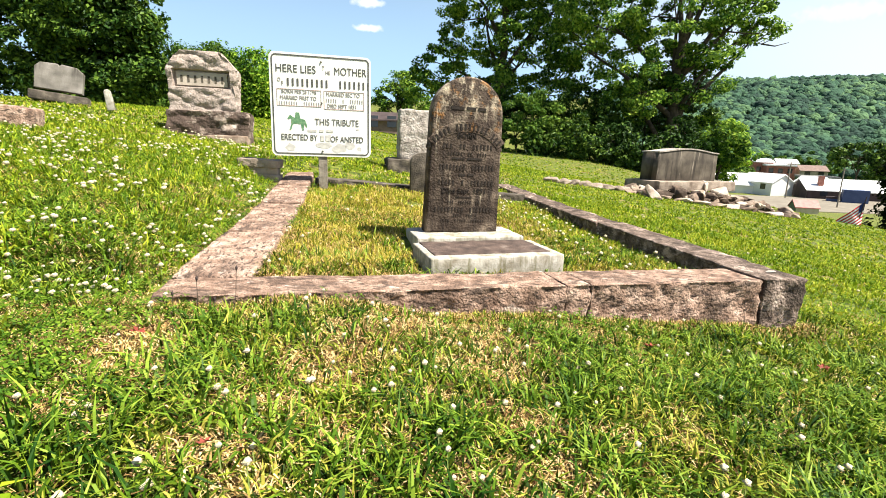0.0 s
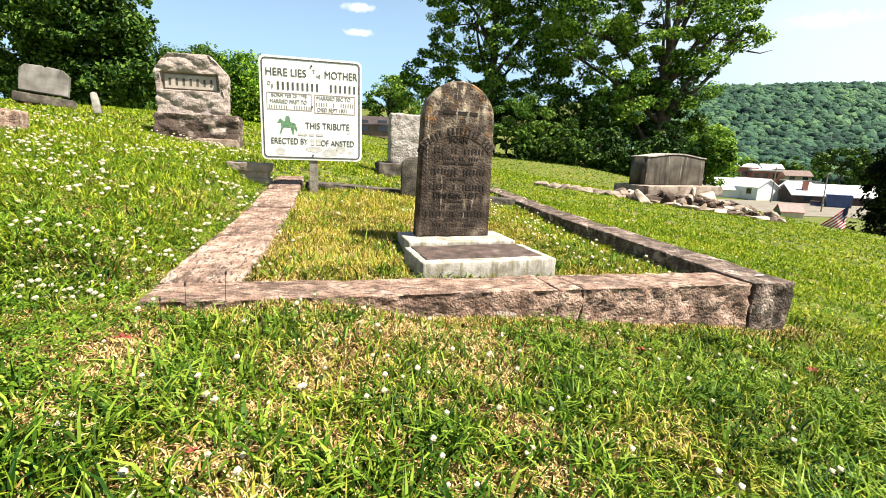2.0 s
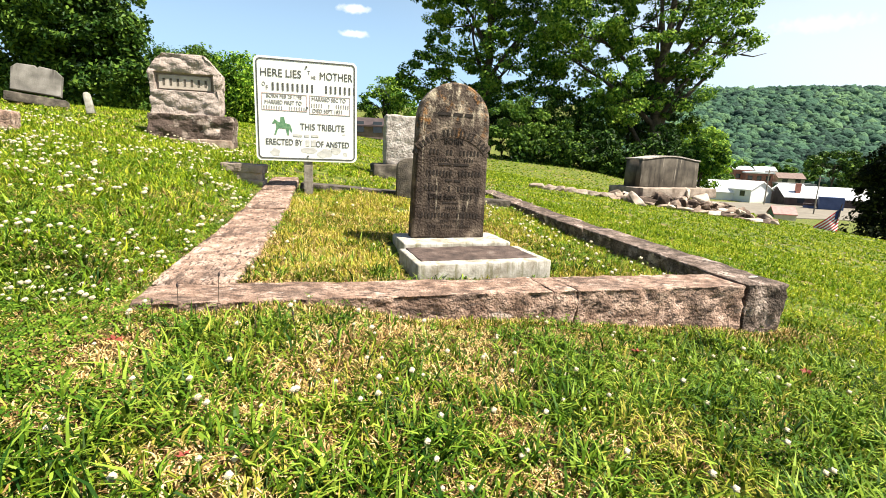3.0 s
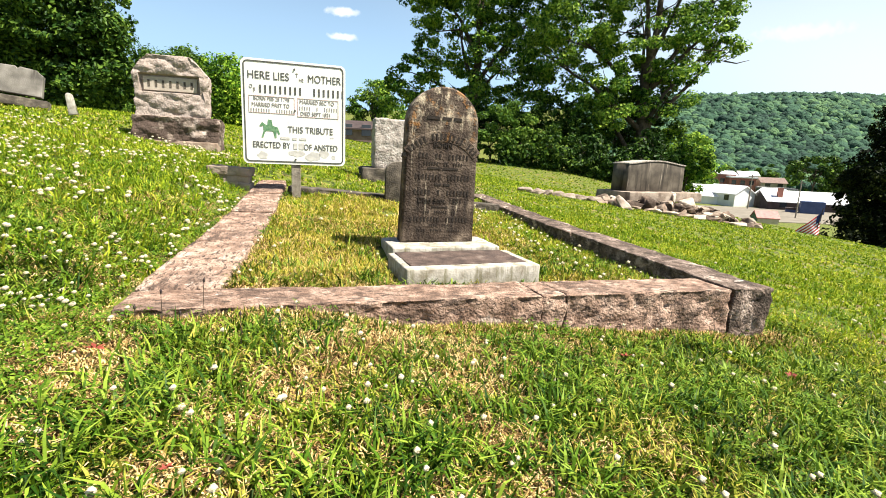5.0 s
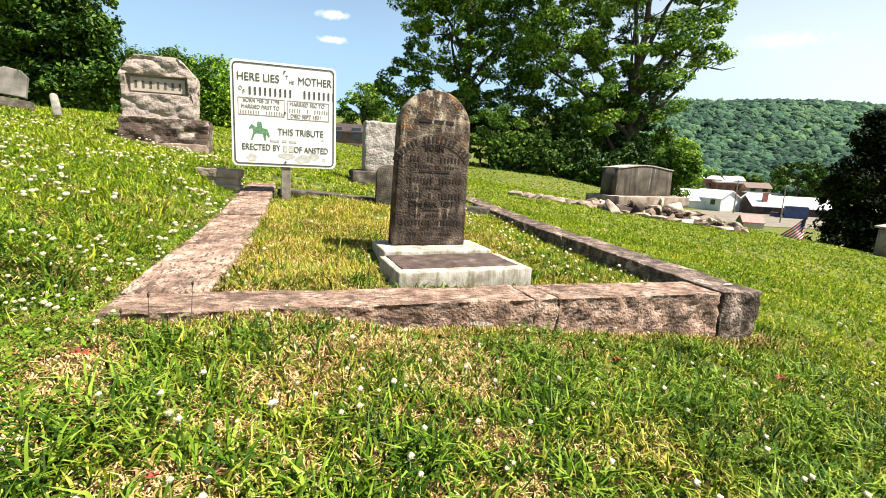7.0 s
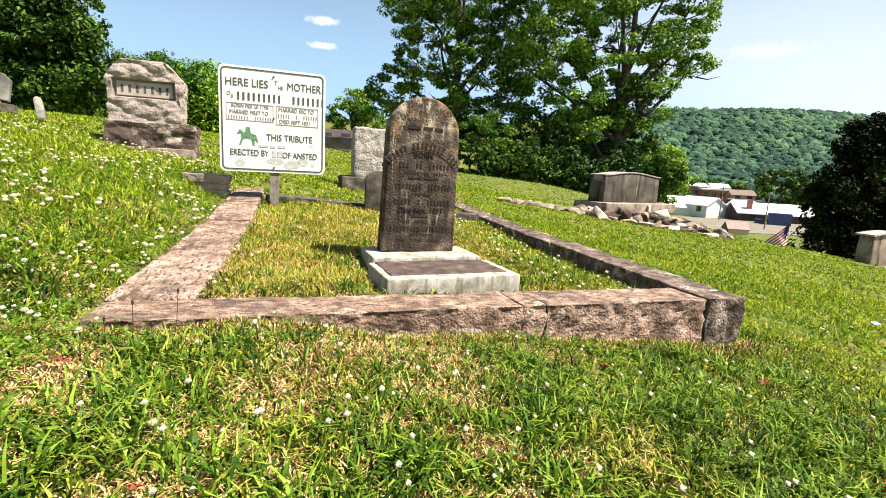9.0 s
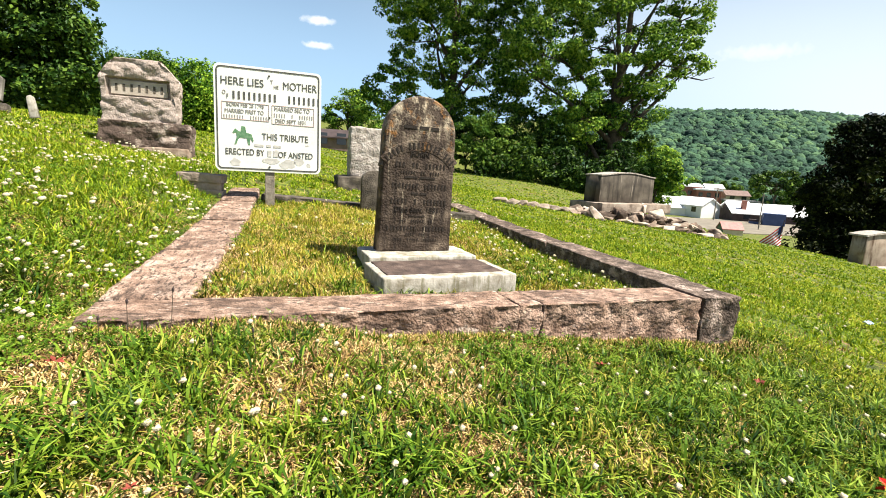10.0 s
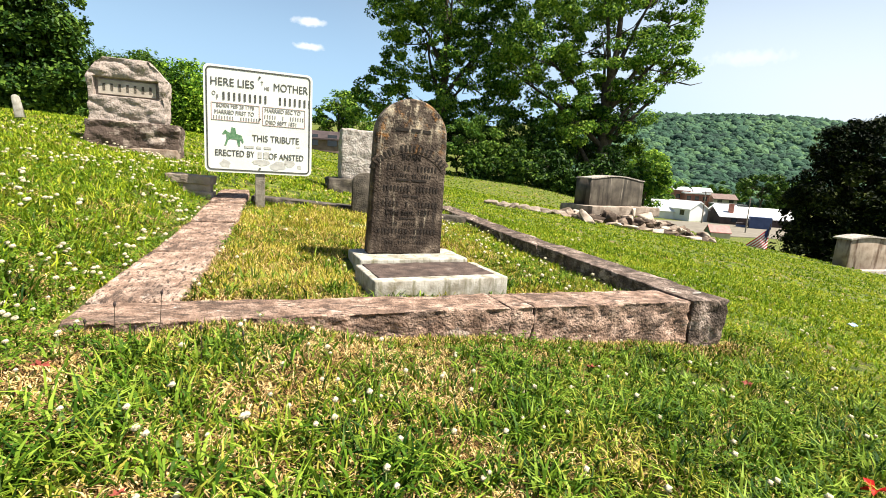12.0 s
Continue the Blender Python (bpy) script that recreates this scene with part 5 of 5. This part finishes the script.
def blades(name, x, y, length, width, material, seed, label, lean=0.6, tuft=6, bow=0.35):
    """Grass in tufts: each point carries a few blades that spread outwards and flop over."""
    rng = np.random.default_rng(seed)
    x, y = np.repeat(x, tuft), np.repeat(y, tuft)
    n = len(x)
    a, hd = rng.uniform(0, 2 * np.pi, n), rng.uniform(0, 2 * np.pi, n)
    ro = rng.uniform(0, 1.1, n) * length * 0.35
    x, y = x + np.cos(a) * ro, y + np.sin(a) * ro
    ok = keep_off_stone(x, y)
    x, y, a, hd = x[ok], y[ok], a[ok], hd[ok]
    n = len(x)
    hd = np.where(rng.uniform(0, 1, n) < 0.6, a + np.pi / 2 + rng.normal(0, 0.4, n), hd)
    z = height(x, y) - 0.005
    L = length * rng.uniform(0.45, 1.3, n)
    u, v = plot_uv(x, y)
    L = L * (1 - 0.6 * np.exp(-(v / 0.22) ** 2) * (v < 0) * smooth(-0.3, 0.1, u) * smooth(PW + 0.2, PW - 0.2, u)) * (1 - 0.5 * np.exp(-(u / 0.2) ** 2) * (u < 0) * (v > -0.3) * (v < PD))
    k = np.abs(rng.normal(bow, lean, n)).clip(0.05, 1.9)
    dx, dy = np.cos(a), np.sin(a)
    wx, wy = np.cos(hd) * width / 2 * rng.uniform(0.6, 1.3, n), np.sin(hd) * width / 2 * rng.uniform(0.6, 1.3, n)
    B0 = np.stack((x, y, z), 1); Wv = np.stack((wx, wy, 0 * wx), 1)
    s1, c1, s2, c2 = np.sin(k * 0.5), np.cos(k * 0.5), np.sin(k * 1.25), np.cos(k * 1.25)
    mid = B0 + np.stack((dx * s1, dy * s1, c1), 1) * (L * 0.55)[:, None]
    tip = mid + np.stack((dx * s2, dy * s2, c2), 1) * (L * 0.5)[:, None]
    V = np.stack((B0 - Wv, B0 + Wv, mid + Wv * 0.85, mid - Wv * 0.85, tip), 1).reshape(-1, 3)
    i = np.arange(n)[:, None] * 5
    F = np.concatenate((i + (0, 1, 2), i + (0, 2, 3), i + (3, 2, 4)), 1).reshape(-1, 3)
    ob = raw_mesh(name, V, F, material)
    return tagged(ob, label, "grass", kind="stuff")


def wedge(rng, n, r0, r1, a0=-50, a1=52, power=1.0):
    """Points in the wedge of ground before the camera; power below 1 crowds the near ones."""
    a = np.radians(rng.uniform(a0, a1, n))
    r = r0 + (r1 - r0) * rng.uniform(0, 1, n) ** power
    return r * np.sin(a), r * np.cos(a)


def build_grass():
    rng = np.random.default_rng(77)

    def lay(name, n, r0, r1, power, length, width, material, seed, label, want, lean=0.6, tuft=6, bow=0.35):
        x, y = wedge(rng, n // tuft, r0, r1, power=power)
        ok = rng.uniform(0, 1, len(x)) < want(x, y)
        return blades(name, x[ok], y[ok], length, width, material, seed, label, lean, tuft, bow)

    def dryness(x, y):
        u, v = plot_uv(x, y)
        inside = (u > 0) & (u < PW) & (v > 0) & (v < PD)
        d = smooth(0.50, 0.70, patch(x, y, 2.4, 2.0)) * 0.65 + smooth(0.56, 0.70, patch(x, y, 5.0, 7.0)) * 0.9 + 0.06
        d = d * (1 - 0.7 * smooth(0.0, 1.4, x)) * (1 - 0.7 * smooth(6, 10, np.hypot(x, y)))
        for px, py, pr in ((-1.27, 1.39, 0.15), (-0.43, 1.67, 0.16), (-0.53, 1.40, 0.10), (0.11, 2.04, 0.20), (-1.20, 1.17, 0.10), (-0.60, 1.18, 0.10), (-0.27, 1.98, 0.18)):
            d = d + 1.1 * np.exp(-((x - px) ** 2 + (y - py) ** 2) / pr ** 2)
        edge = np.exp(-(np.minimum(np.abs(v), np.abs(u)) / 0.18) ** 2) * 0.95
        return np.clip(d * 0.8 + inside * (0.35 + 0.65 * smooth(0.2, 0.5, patch(x, y, 2.3, 5.0))) * (0.85 - 0.6 * smooth(2.2, 2.9, u)) * (1 - 0.5 * smooth(3.4, 4.2, v)) + edge * ((u > -0.4) & (u < PW + 0.3) & (v > -0.4) & (v < PD)), 0, 1)
    green = lambda x, y: 1 - 0.85 * dryness(x, y)
    dry = lambda x, y: 0.38 * (1 - 0.85 * smooth(-0.1, 1.7, x)) * (1 - 0.7 * smooth(3.2, 5.0, np.hypot(x, y))) + 0.62 * dryness(x, y)
    tufty = lambda x, y: 0.12 + 0.88 * smooth(0.42, 0.62, patch(x, y, 2.6, 9.0))
    lay("lawn_grass", 74000, 0.85, 4.5, 0.8, 0.080, 0.0075, M["grass"], 1, "green lawn grass", green, 0.45, 7, 1.2)
    lay("lawn_grass", 100000, 3.0, 9, 0.8, 0.070, 0.012, M["lawn"], 2, "green lawn grass", green, 0.5, 6, 1.15)
    lay("lawn_grass", 130000, 6, 17, 0.8, 0.06, 0.022, M["lawn"], 3, "green lawn grass", green, 0.5, 4, 1.2)
    lay("lawn_grass", 50000, 15, 34, 0.8, 0.06, 0.06, M["lawn"], 13, "green lawn grass", green, 0.5, 4, 1.2)
    lay("lawn_grass", 50000, 2.4, 7.5, 0.9, 0.105, 0.012, M["lawn"], 14, "long green grass beside the curb", lambda x, y: (plot_uv(x, y)[0] < -0.05) * (x < -0.8) * 0.9, 0.45, 6, 1.1)
    lay("broad_grass", 54000, 0.85, 3.6, 0.85, 0.115, 0.0092, M["coarse"], 4, "coarse broad-bladed grass tufts", lambda x, y: tufty(x, y) * green(x, y), 0.35, 9, 1.2)
    lay("dry_grass", 160000, 0.85, 5.0, 0.85, 0.06, 0.0055, M["dry"], 5, "dry yellow grass and thatch", dry, 0.3, 4, 1.6)
    lay("dry_grass", 50000, 4.0, 12, 0.8, 0.07, 0.008, M["dry"], 6, "dry yellow grass and thatch", dry, 0.5, 4, 1.2)
    # short yellowed grass inside the plot
    u, v = rng.uniform(CW, PW - 0.32, 15000), rng.uniform(CW, PD - 0.36, 15000)
    x, y = PL[0] + u * PU[0] + v * PV[0], PL[1] + u * PU[1] + v * PV[1]
    ok = rng.uniform(0, 1, len(u)) < 0.15 + 0.85 * (1 - smooth(2.2, 2.9, u) * 0.8) * (1 - 0.7 * smooth(3.3, 4.1, v)) * smooth(0.25, 0.5, patch(x, y, 2.3, 5.0))
    blades("yellow_grass", x[ok], y[ok], 0.055, 0.008, M["yellow_grass"], 9, "short yellowed grass inside the grave plot", 0.5, 5, 1.0)
    # dry fringe along the foot of the curb
    u, v = rng.uniform(-0.25, PW + 0.1, 3600), -0.02 - np.abs(rng.normal(0, 0.06, 3600))
    x, y = PL[0] + u * PU[0] + v * PV[0], PL[1] + u * PU[1] + v * PV[1]
    blades("dry_grass", x, y, 0.075, 0.006, M["dry"], 10, "dry grass fringe at the foot of the curb", 0.4, 5, 1.1)
    blades("lawn_grass", x[::4], y[::4] - 0.03, 0.10, 0.007, M["grass"], 12, "green lawn grass", 0.5, 4, 0.8)
    # thinner cover all round
    n = 24000
    a, r = rng.uniform(0, 2 * np.pi, n), 11 * rng.uniform(0, 1, n) ** 0.6
    x, y = r * np.sin(a), r * np.cos(a)
    az = np.degrees(np.arctan2(x, y))
    ok = ((az < -48) | (az > 50) | (r < 0.8)) & keep_off_stone(x, y)
    blades("lawn_grass", x[ok], y[ok], 0.09, 0.024, M["lawn"], 8, "green lawn grass", 0.55, 5, 1.1)
    # clover leaves: three leaflets each
    n = 60000
    x, y = wedge(rng, n, 0.75, 7.0, power=0.9)
    u, v = plot_uv(x, y)
    lush = np.where((x < -0.6) & (u < 0), 0.9, 0.0) + smooth(0.5, 0.75, patch(x, y, 1.3, 14.0)) * 0.5
    ok = keep_off_stone(x, y) & (rng.uniform(0, 1, n) < lush)
    x, y = x[ok], y[ok]; n = len(x)
    z = height(x, y) + rng.uniform(0.02, 0.065, n)
    V = np.empty((n, 3, 4, 3)); a0 = rng.uniform(0, 2 * np.pi, n); sz = rng.uniform(0.009, 0.017, n)
    tilt = rng.normal(0, 0.35, (n, 2))
    for k in range(3):
        a = a0 + k * 2 * np.pi / 3
        for q, (rr, da) in enumerate(((0.08, 0), (0.75, 0.55), (1.15, 0), (0.75, -0.55))):
            px, py = rr * sz * np.cos(a + da), rr * sz * np.sin(a + da)
            V[:, k, q] = np.stack((x + px, y + py, z + px * tilt[:, 0] + py * tilt[:, 1] + (0.002 if q in (1, 3) else 0)), 1)
    ob = raw_mesh("clover_leaves", V.reshape(-1, 3), np.arange(n * 12).reshape(-1, 4), M["clover"])
    tagged(ob, "low green clover leaves among the grass", "clover", kind="stuff")
    # clover flower heads
    bm = bmesh.new(); bmesh.ops.create_icosphere(bm, subdivisions=2, radius=1)
    V0 = np.array([q.co[:] for q in bm.verts]); F0 = np.array([[q.index for q in f.verts] for f in bm.faces]); bm.free()
    V0 = V0 * (1 + 0.42 * np.sin(np.arange(len(V0)) * 7.7))[:, None]
    n = 6400
    x, y = wedge(rng, n, 0.9, 9.0, power=0.95)
    u, v = plot_uv(x, y)
    want = np.where((u < 0) & (y > 1.6), smooth(0.35, 0.65, patch(x, y, 1.4, 3.0)), 0.0) + np.where(y < 2.6, np.where(x < 0.2, 0.11, 0.06), 0.025) + np.where((u > PW - 1.2) & (u < PW) & (v > 0.3), 0.28, 0)
    ok = keep_off_stone(x, y) & (rng.uniform(0, 1, n) < want)
    x, y = x[ok], y[ok]; n = len(x)
    r = rng.uniform(0.006, 0.0118, n) * (1 + 0.45 * smooth(2.5, 4.5, np.hypot(x, y))); z = height(x, y) + rng.uniform(0.03, 0.085, n)
    V = V0[None] * r[:, None, None] * (1, 1, 0.72) + np.stack((x, y, z), 1)[:, None]
    F = F0[None] + (np.arange(n) * len(V0))[:, None, None]
    ob = raw_mesh("clover_flowers", V.reshape(-1, 3), F.reshape(-1, 3), M["flower"], True)
    tagged(ob, "white clover flower heads in the grass", "clover", kind="stuff")
    # their stems
    zs = height(x, y)
    P0, P1 = np.stack((x + 0.004, y, zs), 1), np.stack((x, y, z), 1)
    wv = np.array((0.0012, 0.0008, 0))
    V = np.stack((P0 - wv, P0 + wv, P1 + wv, P1 - wv), 1).reshape(-1, 3)
    ob = raw_mesh("clover_stems", V, np.arange(n * 4).reshape(-1, 4), M["stem"])
    tagged(ob, "thin stems of the clover flowers", "clover", kind="stuff")


build_grass()


# ---- stalks and fallen leaves ----
def build_litter():
    rng = random.Random(31)
    for x, y, h, lean in ((-1.08, 1.69, 0.17, 6), (-0.97, 1.77, 0.21, 9), (-0.74, 1.62, 0.14, 2), (-1.19, 1.70, 0.10, 8), (-1.02, 1.70, 0.09, 12), (-0.60, 1.66, 0.10, -4)):
        st = thing("plantain_stalk", pose(x, y, h1(x, y), lean * 0.4, lean, 0), "thin dry plantain stalk with a dark seed head", "weed", "stalks by the curb")
        bm = bmesh.new()
        limb(bm, [Vector((0, 0, 0)), Vector((0.004, 0.002, h * 0.5)), Vector((0, 0, h))], 0.0016, 0.0011, 6)
        part("stem", bm, M["bark"], st)
        bm = bmesh.new()
        limb(bm, [Vector((0, 0, h)), Vector((0, 0, h + 0.008)), Vector((0.001, 0, h + 0.018)), Vector((0.001, 0, h + 0.026))], 0.002, 0.0008, 8)
        bmesh.ops.create_icosphere(bm, subdivisions=1, radius=0.0055, matrix=pose(0, 0, h + 0.012) @ Matrix.Diagonal((1, 1, 2.0, 1)))
        part("seed_head", bm, M["dark_wall"], st)
    for x, y, size, m in ((0.91, 2.25, 0.04, "red_leaf"), (1.77, 2.28, 0.028, "red_leaf"), (1.665, 1.455, 0.06, "red_petal"), (-0.58, 0.90, 0.018, "red_leaf"), (-1.13, 1.43, 0.03, "red_leaf")):
        bm = bmesh.new()
        for k in range(5):                       # crumpled lobes round the middle
            a = 2 * math.pi * k / 5 + rng.uniform(-0.3, 0.3)
            c = Vector((0, 0, 0.004))
            l, r, t = (Vector((math.cos(a + d) * q, math.sin(a + d) * q, rng.uniform(0.0, 0.5) * size)) * 1.0 for d, q in ((0.5, size * 0.55), (-0.5, size * 0.55), (0, size)))
            v = [bm.verts.new(p) for p in (c, r, t, l)]
            bm.faces.new(v)
        ob = mesh_ob("fallen_leaf" if m == "red_leaf" else "red_flower", bm, M[m], False)
        ob.matrix_world = pose(x, y, h1(x, y) + 0.045, rng.uniform(-20, 20), rng.uniform(-20, 20), 0)
        tagged(ob, "crumpled reddish leaf lying on the grass" if m == "red_leaf" else "bright red artificial flower lying on the grass", "leaf" if m == "red_leaf" else "flower")
    # a pale chip on the corner stone and a blue scrap on the lawn
    ob = mesh_ob("stone_chip", hull_stone(0.10, 0.05, 0.014, rng, 14), M["rough_grey"], False)
    ob.matrix_world = pose(2.02, 3.24, curb_z(2.02, 3.24) + 0.012, 0, 0, 25)
    tagged(ob, "small pale stone chip on the curb's corner stone", "stone")
    bm = bmesh.new()
    rows = [[bm.verts.new((0.10 * i / 6 - 0.05, 0.03 * (k - 1), 0.012 * math.sin(i * 2.1 + k) + 0.012)) for k in range(3)] for i in range(7)]
    for p, q in zip(rows, rows[1:]):
        for k in range(2):
            bm.faces.new((p[k], q[k], q[k + 1], p[k + 1]))
    ob = mesh_ob("plastic_scrap", bm, M["blue_scrap"], True)
    ob.matrix_world = pose(4.49, 4.49, h1(4.49, 4.49) + 0.05, 8, 0, 20)
    tagged(ob, "crumpled pale blue plastic scrap on the grass", "litter")


build_litter()
